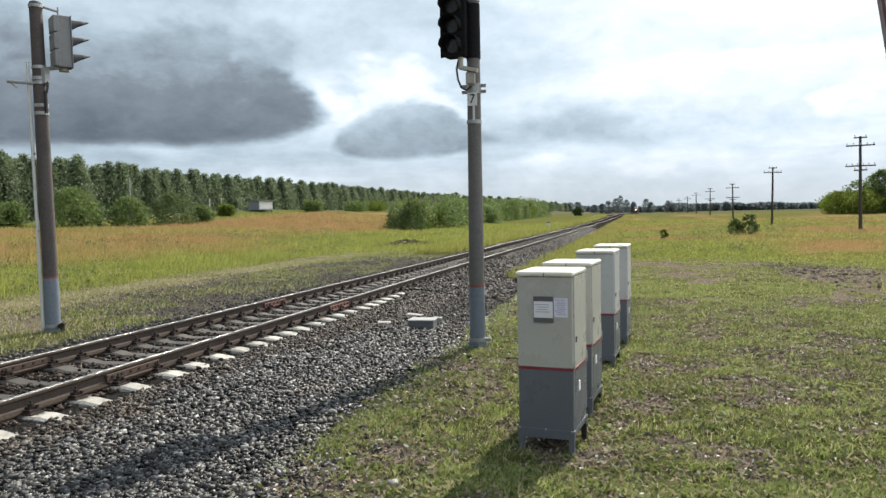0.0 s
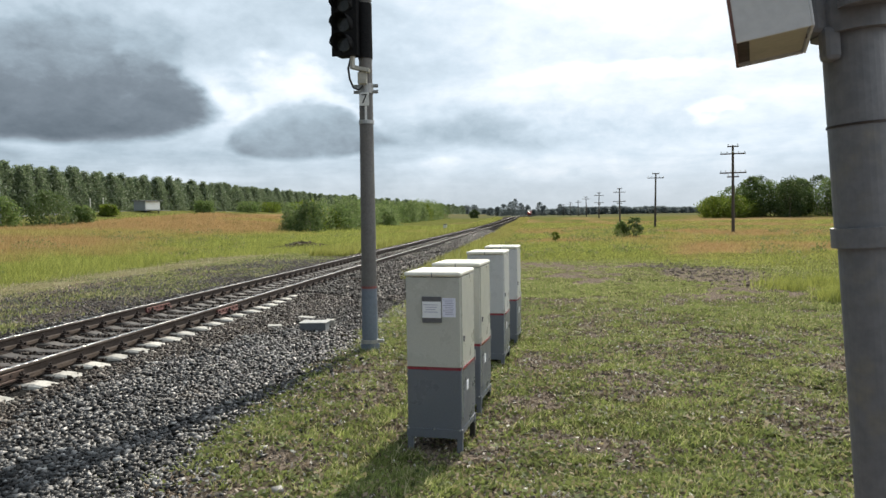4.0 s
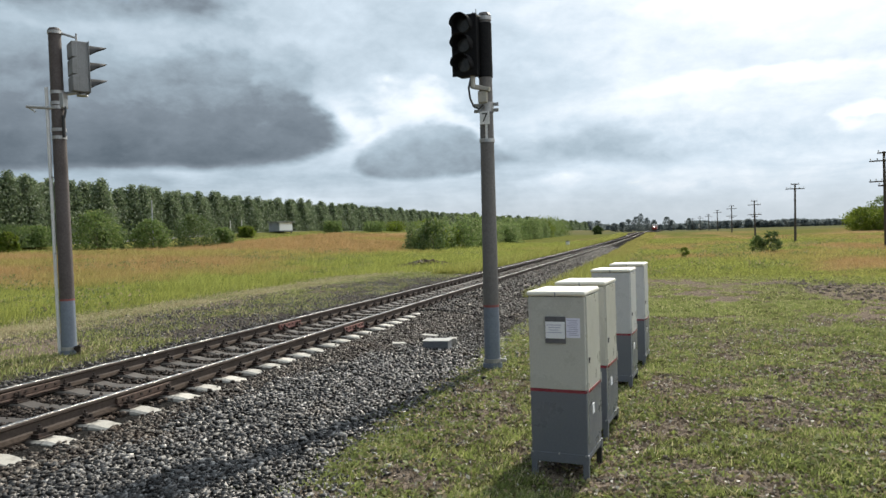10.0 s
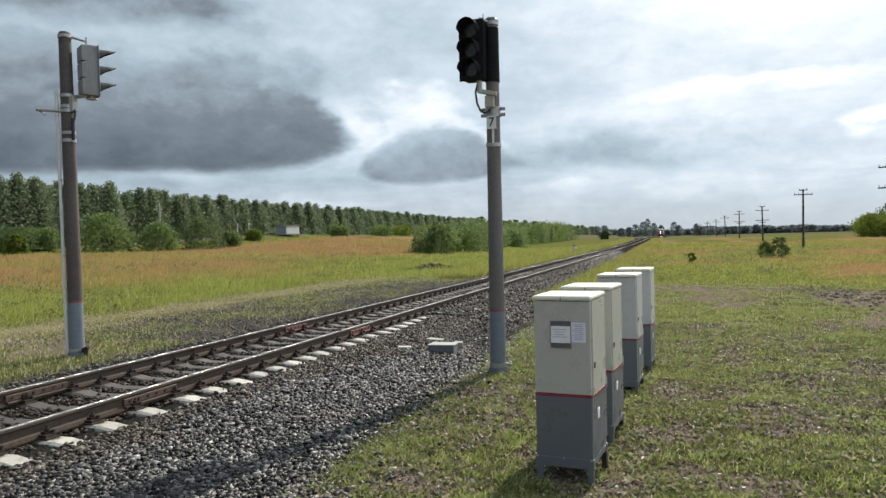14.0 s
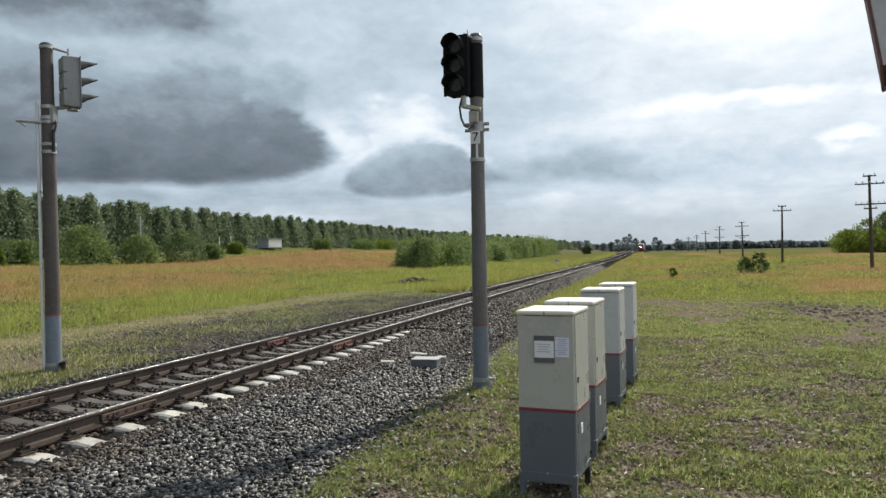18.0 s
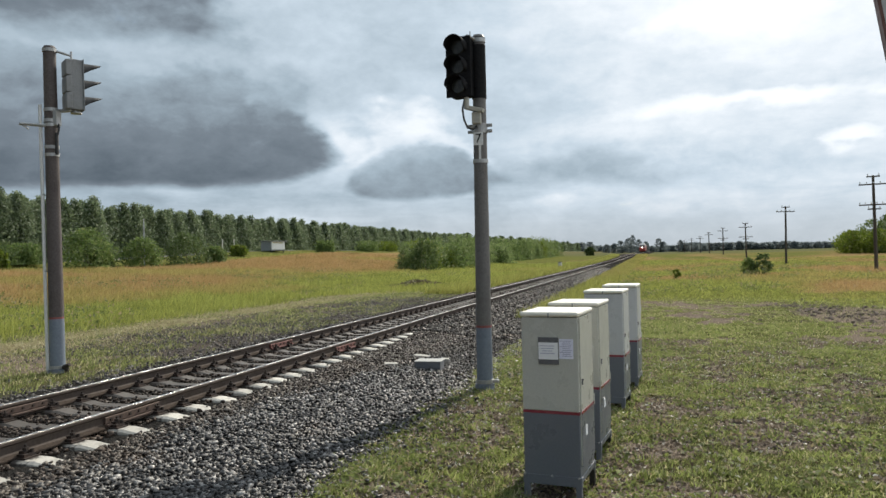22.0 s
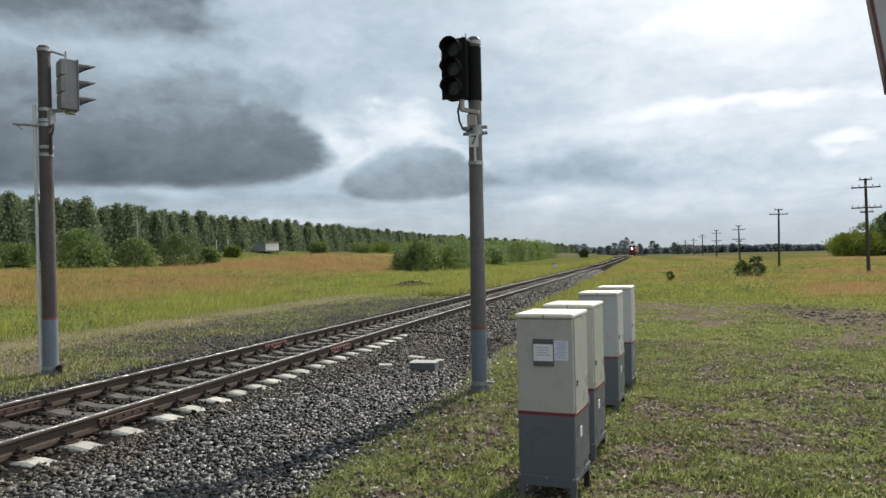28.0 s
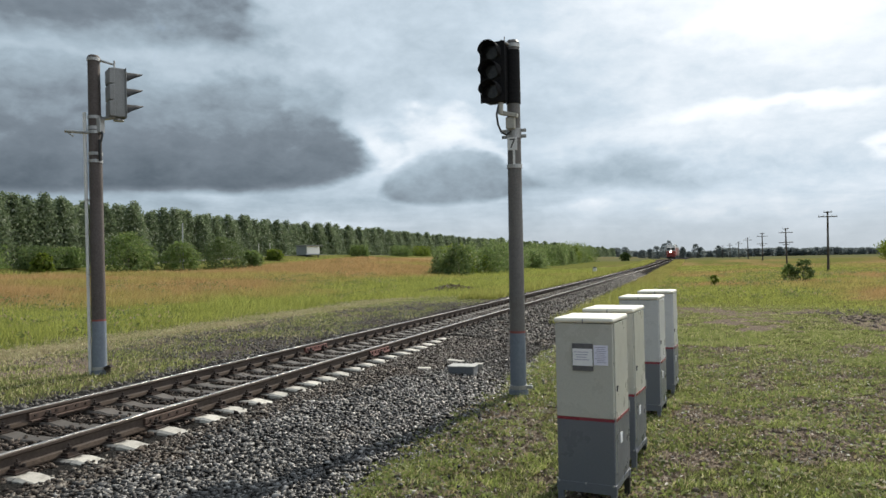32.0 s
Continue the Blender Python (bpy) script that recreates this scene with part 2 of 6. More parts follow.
def surface(name, base, other, stain, fine=40.0, coarse=3.0, rough=0.6, metal=0.0, bump=0.25, depth=0.003, stain_amount=0.5, vary=0.0, spec=0.5, dirty=None):
    """A solid surface: fine grain between base and other, coarse stains, relief."""
    m, N, L = nodes_of(name)
    co = N.new("ShaderNodeTexCoord").outputs["Object"]
    fineN, coarseN = noise_node(N, L, co, fine), noise_node(N, L, co, coarse, 6.0, 0.65)
    col = mix_node(N, L, range_node(N, L, fineN, 0.3, 0.7), base, other)
    col = mix_node(N, L, range_node(N, L, coarseN, 0.5, 0.75, 0.0, stain_amount), col, stain)
    if dirty:
        sepx = N.new("ShaderNodeSeparateXYZ")
        L.new(co, sepx.inputs[0])
        ab = N.new("ShaderNodeMath")
        ab.operation = "ABSOLUTE"
        L.new(sepx.outputs[0], ab.inputs[0])
        ad = N.new("ShaderNodeMath")
        ad.operation = "ADD"
        L.new(ab.outputs[0], ad.inputs[0])
        L.new(range_node(N, L, coarseN, 0.3, 0.7, -0.12, 0.12), ad.inputs[1])
        col = mix_node(N, L, range_node(N, L, ad.outputs[0], 0.96, 1.04, 0.93, 0.0), col, dirty)
    if vary:
        info = N.new("ShaderNodeObjectInfo")
        hsv = N.new("ShaderNodeHueSaturation")
        L.new(range_node(N, L, info.outputs["Random"], 0, 1, 1 - vary, 1 + vary), hsv.inputs["Value"])
        L.new(col, hsv.inputs["Color"])
        col = hsv.outputs[0]
    b = N.new("ShaderNodeBsdfPrincipled")
    L.new(col, b.inputs["Base Color"])
    b.inputs["Metallic"].default_value = metal
    b.inputs["Specular IOR Level"].default_value = spec
    L.new(range_node(N, L, coarseN, 0.3, 0.7, max(0.05, rough - 0.1), min(1.0, rough + 0.12)), b.inputs["Roughness"])
    L.new(bump_node(N, L, fineN, bump, depth), b.inputs["Normal"])
    o = N.new("ShaderNodeOutputMaterial")
    L.new(b.outputs[0], o.inputs[0])
    return m


def foliage(name, dark, light, dry, dry_amount=0.15, through_light=0.4, patch=0.12):
    """Leaves or blades: hue varied blade by blade and in patches; light passes through."""
    m, N, L = nodes_of(name)
    geo = N.new("ShaderNodeNewGeometry")
    pos = geo.outputs["Position"]
    rnd = geo.outputs["Random Per Island"]
    p = noise_node(N, L, pos, patch, 4.0, 0.6)
    col = mix_node(N, L, rnd, dark, light)
    col = mix_node(N, L, range_node(N, L, p, 0.35, 0.65, 0.0, 0.55), col, dark)
    w = N.new("ShaderNodeMath")
    w.operation = "FRACT"
    k = N.new("ShaderNodeMath")
    k.operation = "MULTIPLY"
    L.new(rnd, k.inputs[0])
    k.inputs[1].default_value = 17.3
    L.new(k.outputs[0], w.inputs[0])
    col = mix_node(N, L, range_node(N, L, w.outputs[0], 1 - dry_amount - 0.02, 1 - dry_amount + 0.02), col, dry)
    b = N.new("ShaderNodeBsdfPrincipled")
    L.new(col, b.inputs["Base Color"])
    b.inputs["Roughness"].default_value = 0.62
    b.inputs["Specular IOR Level"].default_value = 0.3
    t = N.new("ShaderNodeBsdfTranslucent")
    L.new(mix_node(N, L, 0.35, col, light), t.inputs[0])
    x = N.new("ShaderNodeMixShader")
    x.inputs[0].default_value = through_light
    L.new(b.outputs[0], x.inputs[1])
    L.new(t.outputs[0], x.inputs[2])
    o = N.new("ShaderNodeOutputMaterial")
    L.new(x.outputs[0], o.inputs[0])
    return m


def field_grass(name):
    """Tall meadow grass: green near the ways, ripening to straw in broad patches further out."""
    m, N, L = nodes_of(name)
    geo = N.new("ShaderNodeNewGeometry")
    pos, rnd = geo.outputs["Position"], geo.outputs["Random Per Island"]
    at = N.new("ShaderNodeAttribute")
    at.attribute_name = "ripe"
    green = mix_node(N, L, rnd, (0.19, 0.22, 0.05), (0.47, 0.49, 0.14))
    straw = mix_node(N, L, rnd, (0.34, 0.22, 0.10), (0.52, 0.37, 0.18))
    col = mix_node(N, L, at.outputs["Fac"], green, straw)
    p = noise_node(N, L, pos, 0.25, 5.0, 0.65)
    col = mix_node(N, L, range_node(N, L, p, 0.5, 0.72, 0.0, 0.6), col, (0.10, 0.13, 0.022))
    p = noise_node(N, L, pos, 0.9, 4.0, 0.6)
    col = mix_node(N, L, range_node(N, L, p, 0.55, 0.75, 0.0, 0.45), col, (0.12, 0.17, 0.03))
    b = N.new("ShaderNodeBsdfPrincipled")
    L.new(col, b.inputs["Base Color"])
    b.inputs["Roughness"].default_value = 0.65
    b.inputs["Specular IOR Level"].default_value = 0.25
    t = N.new("ShaderNodeBsdfTranslucent")
    L.new(col, t.inputs[0])
    x = N.new("ShaderNodeMixShader")
    x.inputs[0].default_value = 0.45
    L.new(b.outputs[0], x.inputs[1])
    L.new(t.outputs[0], x.inputs[2])
    o = N.new("ShaderNodeOutputMaterial")
    L.new(x.outputs[0], o.inputs[0])
    return m


def gravel_stones(name, tones, gloss=0.1):
    """Loose crushed stone, each piece of its own tone."""
    m, N, L = nodes_of(name)
    geo = N.new("ShaderNodeNewGeometry")
    r = N.new("ShaderNodeValToRGB")
    L.new(geo.outputs["Random Per Island"], r.inputs[0])
    e = r.color_ramp.elements
    e[0].position, e[0].color = 0.0, (*tones[0], 1)
    e[1].position, e[1].color = 1.0, (*tones[-1], 1)
    for i, c in enumerate(tones[1:-1]):
        k = e.new((i + 1) / (len(tones) - 1))
        k.color = (*c, 1)
    n = noise_node(N, L, geo.outputs["Position"], 90.0, 3.0)
    col = mix_node(N, L, range_node(N, L, n, 0.3, 0.7, 0.0, 0.4), r.outputs[0], (0.045, 0.040, 0.035))
    rust = noise_node(N, L, geo.outputs["Position"], 1.1, 4.0)
    col = mix_node(N, L, range_node(N, L, rust, 0.55, 0.75, 0.0, 0.35), col, (0.12, 0.085, 0.06))
    b = N.new("ShaderNodeBsdfPrincipled")
    L.new(col, b.inputs["Base Color"])
    b.inputs["Roughness"].default_value = 0.42
    b.inputs["Specular IOR Level"].default_value = gloss
    L.new(bump_node(N, L, n, 0.3, 0.004), b.inputs["Normal"])
    o = N.new("ShaderNodeOutputMaterial")
    L.new(b.outputs[0], o.inputs[0])
    return m


def ground_material():
    m, N, L = nodes_of("soil_and_turf")
    pos = N.new("ShaderNodeNewGeometry").outputs["Position"]

    def attr(n):
        a = N.new("ShaderNodeAttribute")
        a.attribute_name = n
        return a.outputs["Fac"]

    f1, f2, f3 = noise_node(N, L, pos, 38.0, 6.0, 0.7), noise_node(N, L, pos, 5.0, 6.0, 0.65), noise_node(N, L, pos, 0.35, 5.0, 0.6)
    # soil and turf are darkened in colour for the shaded gaps among blades
    soil = mix_node(N, L, range_node(N, L, f1, 0.35, 0.65), (0.04, 0.031, 0.025), (0.30, 0.245, 0.195))
    turf = mix_node(N, L, range_node(N, L, f1, 0.35, 0.68), (0.038, 0.044, 0.018), (0.135, 0.14, 0.055))
    turf = mix_node(N, L, range_node(N, L, f2, 0.45, 0.7, 0.0, 0.7), turf, (0.13, 0.10, 0.055))
    edge = N.new("ShaderNodeMath")
    edge.operation = "ADD"
    L.new(attr("turf"), edge.inputs[0])
    L.new(range_node(N, L, f2, 0.3, 0.7, -0.25, 0.25), edge.inputs[1])
    col = mix_node(N, L, range_node(N, L, edge.outputs[0], 0.35, 0.65), soil, turf)
    stones = mix_node(N, L, range_node(N, L, f1, 0.35, 0.65), (0.03, 0.027, 0.0255), (0.085, 0.078, 0.074))
    col = mix_node(N, L, attr("gravel"), col, stones)
    # darker than the grass itself: the blades' self-shading is put into these colours
    green = mix_node(N, L, range_node(N, L, f2, 0.3, 0.7), (0.09, 0.10, 0.03), (0.17, 0.17, 0.055))
    straw = mix_node(N, L, range_node(N, L, f2, 0.3, 0.7), (0.20, 0.135, 0.065), (0.31, 0.215, 0.105))
    meadow = mix_node(N, L, attr("ripe"), green, straw)
    meadow = mix_node(N, L, range_node(N, L, f3, 0.5, 0.72, 0.0, 0.5), meadow, (0.09, 0.105, 0.025))
    # far haze put into the colour: the meadow turns grey-green from y 190 on
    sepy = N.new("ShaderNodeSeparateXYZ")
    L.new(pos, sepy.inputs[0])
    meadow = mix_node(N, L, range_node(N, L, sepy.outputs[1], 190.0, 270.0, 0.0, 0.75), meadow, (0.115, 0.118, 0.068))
    col = mix_node(N, L, attr("meadow"), col, meadow)
    b = N.new("ShaderNodeBsdfPrincipled")
    L.new(col, b.inputs["Base Color"])
    b.inputs["Roughness"].default_value = 1.0
    b.inputs["Specular IOR Level"].default_value = 0.0
    L.new(bump_node(N, L, f1, 0.7, 0.03), b.inputs["Normal"])
    o = N.new("ShaderNodeOutputMaterial")
    L.new(b.outputs[0], o.inputs[0])
    return m


def glow(name, color, strength):
    m, N, L = nodes_of(name)
    e = N.new("ShaderNodeEmission")
    e.inputs[0].default_value, e.inputs[1].default_value = (*color, 1), strength
    o = N.new("ShaderNodeOutputMaterial")
    L.new(e.outputs[0], o.inputs[0])
    return m


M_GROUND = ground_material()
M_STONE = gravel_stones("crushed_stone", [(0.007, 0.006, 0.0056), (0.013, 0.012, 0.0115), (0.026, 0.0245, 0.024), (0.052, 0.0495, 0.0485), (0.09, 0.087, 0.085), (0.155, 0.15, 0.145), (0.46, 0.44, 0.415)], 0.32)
# darker tones and less gloss, for the stones further along
M_STONE_FAR = gravel_stones("darker_crushed_stone", [(0.009, 0.008, 0.007), (0.016, 0.0145, 0.013), (0.029, 0.026, 0.024), (0.052, 0.048, 0.045), (0.12, 0.113, 0.105)], 0.06)
M_STONE_DARK = gravel_stones("oily_crushed_stone", [(0.022, 0.016, 0.013), (0.045, 0.033, 0.027), (0.07, 0.053, 0.043), (0.11, 0.09, 0.076)])
M_STONE_BYRAIL = gravel_stones("stained_shaded_stone", [(0.018, 0.014, 0.012), (0.034, 0.026, 0.022), (0.06, 0.047, 0.040), (0.095, 0.078, 0.066), (0.16, 0.14, 0.12), (0.34, 0.31, 0.27)])
M_STONE_DUST = gravel_stones("dusty_small_stone", [(0.05, 0.045, 0.042), (0.085, 0.078, 0.073), (0.13, 0.12, 0.112), (0.25, 0.235, 0.215)])
# near black: the shade in the gaps between stones is put into the colour
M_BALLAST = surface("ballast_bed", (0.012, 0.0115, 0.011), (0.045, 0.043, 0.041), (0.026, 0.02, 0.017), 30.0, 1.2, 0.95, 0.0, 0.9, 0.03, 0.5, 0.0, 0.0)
M_RAIL = surface("rusty_rail_steel", (0.066, 0.050, 0.041), (0.095, 0.073, 0.06), (0.045, 0.036, 0.031), 30.0, 4.0, 0.75, 0.0, 0.2, 0.001, 0.5, 0.0, 0.25)
M_RAILFOOT = surface("dusty_rail_foot", (0.04, 0.031, 0.026), (0.07, 0.055, 0.045), (0.03, 0.024, 0.02), 30.0, 4.0, 0.95, 0.0, 0.3, 0.002, 0.5, 0.0, 0.05)
M_RAILTOP = surface("polished_rail_head", (0.42, 0.40, 0.38), (0.50, 0.48, 0.46), (0.24, 0.20, 0.18), 60.0, 2.0, 0.32, 1.0, 0.05, 0.0005)
M_SPLICE = surface("rusty_splice_bar", (0.085, 0.058, 0.047), (0.12, 0.08, 0.063), (0.06, 0.043, 0.036), 30.0, 8.0, 0.7, 0.2, 0.3, 0.002)
M_SPLICE_RED = surface("red_painted_splice_bar", (0.19, 0.075, 0.062), (0.15, 0.065, 0.056), (0.08, 0.05, 0.042), 30.0, 8.0, 0.6, 0.0, 0.3, 0.002)
M_IRON = surface("dark_fastening_iron", (0.028, 0.023, 0.021), (0.06, 0.045, 0.038), (0.09, 0.05, 0.035), 40.0, 9.0, 0.55, 0.4, 0.3, 0.002)
M_SLEEPER = surface("weathered_concrete", (0.44, 0.42, 0.375), (0.56, 0.53, 0.475), (0.24, 0.21, 0.18), 40.0, 7.0, 0.6, 0.0, 0.4, 0.003, 0.8, 0.15, 0.5, (0.05, 0.04, 0.034))
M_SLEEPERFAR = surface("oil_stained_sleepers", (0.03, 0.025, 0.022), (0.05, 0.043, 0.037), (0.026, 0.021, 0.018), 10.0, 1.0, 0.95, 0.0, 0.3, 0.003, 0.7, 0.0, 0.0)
M_CONCRETE = surface("plain_concrete", (0.36, 0.345, 0.31), (0.46, 0.44, 0.40), (0.22, 0.19, 0.16), 45.0, 5.0, 0.85, 0.0, 0.4, 0.003, 0.7)
M_MAST = surface("brown_stained_mast_concrete", (0.075, 0.060, 0.055), (0.11, 0.092, 0.086), (0.05, 0.04, 0.038), 35.0, 2.5, 0.75, 0.0, 0.4, 0.003)
M_MASTGREY = surface("grey_weathered_mast_concrete", (0.12, 0.112, 0.106), (0.165, 0.155, 0.147), (0.09, 0.075, 0.068), 35.0, 2.5, 0.6, 0.0, 0.35, 0.003)
M_PIPEWHITE = surface("white_side_pipe", (0.62, 0.62, 0.60), (0.70, 0.70, 0.68), (0.42, 0.40, 0.37), 30.0, 3.0, 0.45, 0.0, 0.1, 0.001)
# light cream: the sun on the bracket is put into its colour
M_CASTING = surface("sunlit_pale_casting", (0.40, 0.38, 0.33), (0.48, 0.46, 0.40), (0.28, 0.25, 0.21), 40.0, 6.0, 0.5, 0.0, 0.2, 0.001)
M_MASTBLUE = surface("faded_blue_grey_paint", (0.15, 0.18, 0.225), (0.19, 0.22, 0.26), (0.12, 0.13, 0.15), 30.0, 4.0, 0.6, 0.0, 0.2, 0.001)
M_REDPAINT = surface("dull_red_paint", (0.24, 0.06, 0.055), (0.28, 0.085, 0.078), (0.16, 0.06, 0.055), 30.0, 5.0, 0.55, 0.0, 0.15, 0.001)
M_GALV = surface("galvanised_steel", (0.36, 0.36, 0.355), (0.45, 0.45, 0.44), (0.24, 0.235, 0.23), 50.0, 6.0, 0.45, 0.6, 0.15, 0.001)
M_HEADBLACK = surface("matt_black_signal_paint", (0.012, 0.012, 0.013), (0.02, 0.02, 0.021), (0.03, 0.028, 0.028), 40.0, 5.0, 0.8, 0.0, 0.15, 0.001, 0.5, 0.0, 0.12)
M_HEADGREY = surface("grey_signal_housing_paint", (0.22, 0.225, 0.225), (0.27, 0.275, 0.275), (0.17, 0.17, 0.165), 40.0, 4.0, 0.55, 0.0, 0.15, 0.001)
M_HOOD = surface("dark_grey_hood_paint", (0.055, 0.056, 0.058), (0.075, 0.076, 0.078), (0.05, 0.05, 0.05), 40.0, 4.0, 0.75, 0.0, 0.1, 0.001, 0.5, 0.0, 0.2)
M_LENS = surface("unlit_signal_lens", (0.03, 0.032, 0.03), (0.045, 0.045, 0.04), (0.05, 0.05, 0.045), 20.0, 8.0, 0.12, 0.0, 0.1, 0.001)
M_CREAM = surface("cream_cabinet_paint", (0.48, 0.475, 0.43), (0.53, 0.525, 0.475), (0.41, 0.40, 0.355), 60.0, 2.0, 0.3, 0.0, 0.08, 0.0006, 0.4)
M_PALEGREY = surface("pale_grey_cabinet_paint", (0.50, 0.51, 0.52), (0.55, 0.56, 0.57), (0.44, 0.44, 0.45), 60.0, 2.0, 0.3, 0.0, 0.08, 0.0006, 0.4)
# lid colour, paler than the cabinet body
M_LID = surface("pale_lid_paint", (0.80, 0.77, 0.67), (0.84, 0.81, 0.71), (0.70, 0.66, 0.56), 60.0, 3.0, 0.5, 0.0, 0.08, 0.0006, 0.4)
M_CABGREY = surface("grey_cabinet_paint", (0.135, 0.146, 0.172), (0.152, 0.164, 0.19), (0.165, 0.17, 0.185), 50.0, 2.5, 0.34, 0.0, 0.1, 0.0006, 0.15)
M_CABRED = surface("red_stripe_paint", (0.22, 0.03, 0.048), (0.26, 0.04, 0.058), (0.20, 0.05, 0.058), 40.0, 4.0, 0.3, 0.0, 0.08, 0.0005)
M_BLACKIRON = surface("black_painted_steel", (0.02, 0.02, 0.02), (0.035, 0.034, 0.033), (0.06, 0.05, 0.04), 40.0, 5.0, 0.6, 0.1, 0.2, 0.001)
M_PLATEGREY = surface("grey_holder_metal", (0.12, 0.12, 0.13), (0.16, 0.16, 0.17), (0.2, 0.19, 0.19), 40.0, 6.0, 0.5, 0.3, 0.1, 0.0006)
M_PAPER = surface("white_paper", (0.84, 0.84, 0.86), (0.88, 0.88, 0.90), (0.76, 0.76, 0.77), 30.0, 4.0, 0.7, 0.0, 0.05, 0.0004)
M_PAPERLILAC = surface("pale_lilac_paper", (0.80, 0.80, 0.93), (0.84, 0.84, 0.95), (0.74, 0.74, 0.86), 30.0, 4.0, 0.7, 0.0, 0.05, 0.0004)
M_INK = surface("faded_print", (0.42, 0.41, 0.54), (0.46, 0.45, 0.57), (0.5, 0.49, 0.6), 60.0, 9.0, 0.8, 0.0, 0.05, 0.0004)
M_WHITE = surface("white_enamel", (0.74, 0.74, 0.72), (0.79, 0.79, 0.77), (0.62, 0.61, 0.58), 40.0, 4.0, 0.5, 0.0, 0.08, 0.0006)
M_BLACK = surface("black_enamel", (0.015, 0.015, 0.015), (0.02, 0.02, 0.02), (0.03, 0.03, 0.03), 40.0, 4.0, 0.5)
M_CABLE = surface("black_cable_rubber", (0.02, 0.02, 0.02), (0.03, 0.03, 0.03), (0.05, 0.05, 0.05), 40.0, 6.0, 0.55)
M_POLEPAINT = surface("grey_flaking_pole_paint", (0.15, 0.153, 0.165), (0.195, 0.195, 0.205), (0.30, 0.265, 0.19), 25.0, 3.0, 0.6, 0.1, 0.35, 0.002, 0.8)
M_SIGNWHITE = surface("dirty_white_sheet_metal", (0.60, 0.60, 0.60), (0.66, 0.66, 0.66), (0.48, 0.46, 0.44), 40.0, 3.0, 0.5, 0.0, 0.12, 0.001)
M_SIGNCREAM = surface("cream_inner_sheet_metal", (0.40, 0.37, 0.28), (0.46, 0.43, 0.33), (0.30, 0.27, 0.20), 40.0, 4.0, 0.6, 0.0, 0.15, 0.001)
M_WOODPOLE = surface("tarred_weathered_pole_wood", (0.055, 0.045, 0.038), (0.095, 0.08, 0.068), (0.14, 0.12, 0.10), 25.0, 2.0, 0.85, 0.0, 0.5, 0.004)
M_INSUL = surface("white_porcelain", (0.72, 0.72, 0.70), (0.78, 0.78, 0.76), (0.6, 0.6, 0.58), 30.0, 6.0, 0.25)
M_BARK = surface("grey_brown_bark", (0.09, 0.075, 0.06), (0.16, 0.14, 0.115), (0.06, 0.055, 0.045), 14.0, 2.0, 0.9, 0.0, 0.8, 0.02)
M_POPLAR = foliage("poplar_leaves", (0.09, 0.13, 0.065), (0.22, 0.275, 0.155), (0.38, 0.42, 0.32), 0.12, 0.48, 0.06)
M_BUSH = foliage("willow_bush_leaves", (0.085, 0.135, 0.038), (0.20, 0.275, 0.085), (0.30, 0.33, 0.15), 0.08, 0.45, 0.3)
M_BUSHDARK = foliage("dark_bush_leaves", (0.04, 0.07, 0.022), (0.11, 0.155, 0.045), (0.16, 0.18, 0.07), 0.05, 0.25, 0.3)
# yellower green: sun on the foliage is put into the leaf colour
M_BUSHLIGHT = foliage("sunlit_bush_leaves", (0.07, 0.11, 0.015), (0.20, 0.26, 0.035), (0.26, 0.27, 0.08), 0.08, 0.5, 0.3)
# pale blue-grey: the haze of distance is put into the leaf colour
M_HAZEWOOD = foliage("haze_tinted_wood_leaves", (0.155, 0.185, 0.19), (0.175, 0.205, 0.21), (0.19, 0.22, 0.225), 0.05, 0.6, 0.02)
M_REED = foliage("reedy_thicket_leaves", (0.10, 0.15, 0.052), (0.24, 0.31, 0.12), (0.34, 0.37, 0.20), 0.10, 0.5, 0.25)
M_TURF = foliage("short_turf_blades", (0.05, 0.07, 0.024), (0.42, 0.465, 0.165), (0.60, 0.53, 0.34), 0.2, 0.52, 0.8)
M_TUFT = foliage("fresh_tuft_blades", (0.06, 0.088, 0.025), (0.42, 0.485, 0.155), (0.56, 0.50, 0.31), 0.16, 0.55, 0.9)
M_LITTER = foliage("dry_litter", (0.06, 0.045, 0.033), (0.45, 0.36, 0.26), (0.72, 0.68, 0.60), 0.14, 0.1, 0.8)
M_HAY = foliage("dry_mown_grass", (0.34, 0.30, 0.16), (0.60, 0.54, 0.34), (0.20, 0.15, 0.09), 0.2, 0.3, 0.5)
M_WEED = foliage("broad_weed_leaves", (0.045, 0.065, 0.022), (0.34, 0.395, 0.13), (0.40, 0.31, 0.20), 0.2, 0.42, 0.8)
M_BUSHMID = foliage("grey_green_bush_leaves", (0.055, 0.09, 0.03), (0.15, 0.205, 0.07), (0.2, 0.23, 0.1), 0.06, 0.35, 0.3)
M_BRUSH = foliage("cut_brushwood", (0.10, 0.078, 0.058), (0.26, 0.205, 0.15), (0.14, 0.16, 0.06), 0.15, 0.1, 0.5)
M_CLOD = surface("dark_earth_clods", (0.075, 0.058, 0.047), (0.16, 0.128, 0.102), (0.22, 0.18, 0.14), 35.0, 4.0, 0.95, 0.0, 0.8, 0.01)
M_MEADOW = field_grass("meadow_grass")
M_HUTWALL = surface("grey_hut_sheet", (0.34, 0.36, 0.38), (0.40, 0.42, 0.44), (0.28, 0.29, 0.30), 8.0, 1.0, 0.6, 0.0, 0.1, 0.002)
M_HUTWHITE = surface("fresh_white_paint", (0.90, 0.90, 0.90), (0.93, 0.93, 0.93), (0.84, 0.84, 0.84), 8.0, 1.0, 0.5, 0.0, 0.05, 0.001)
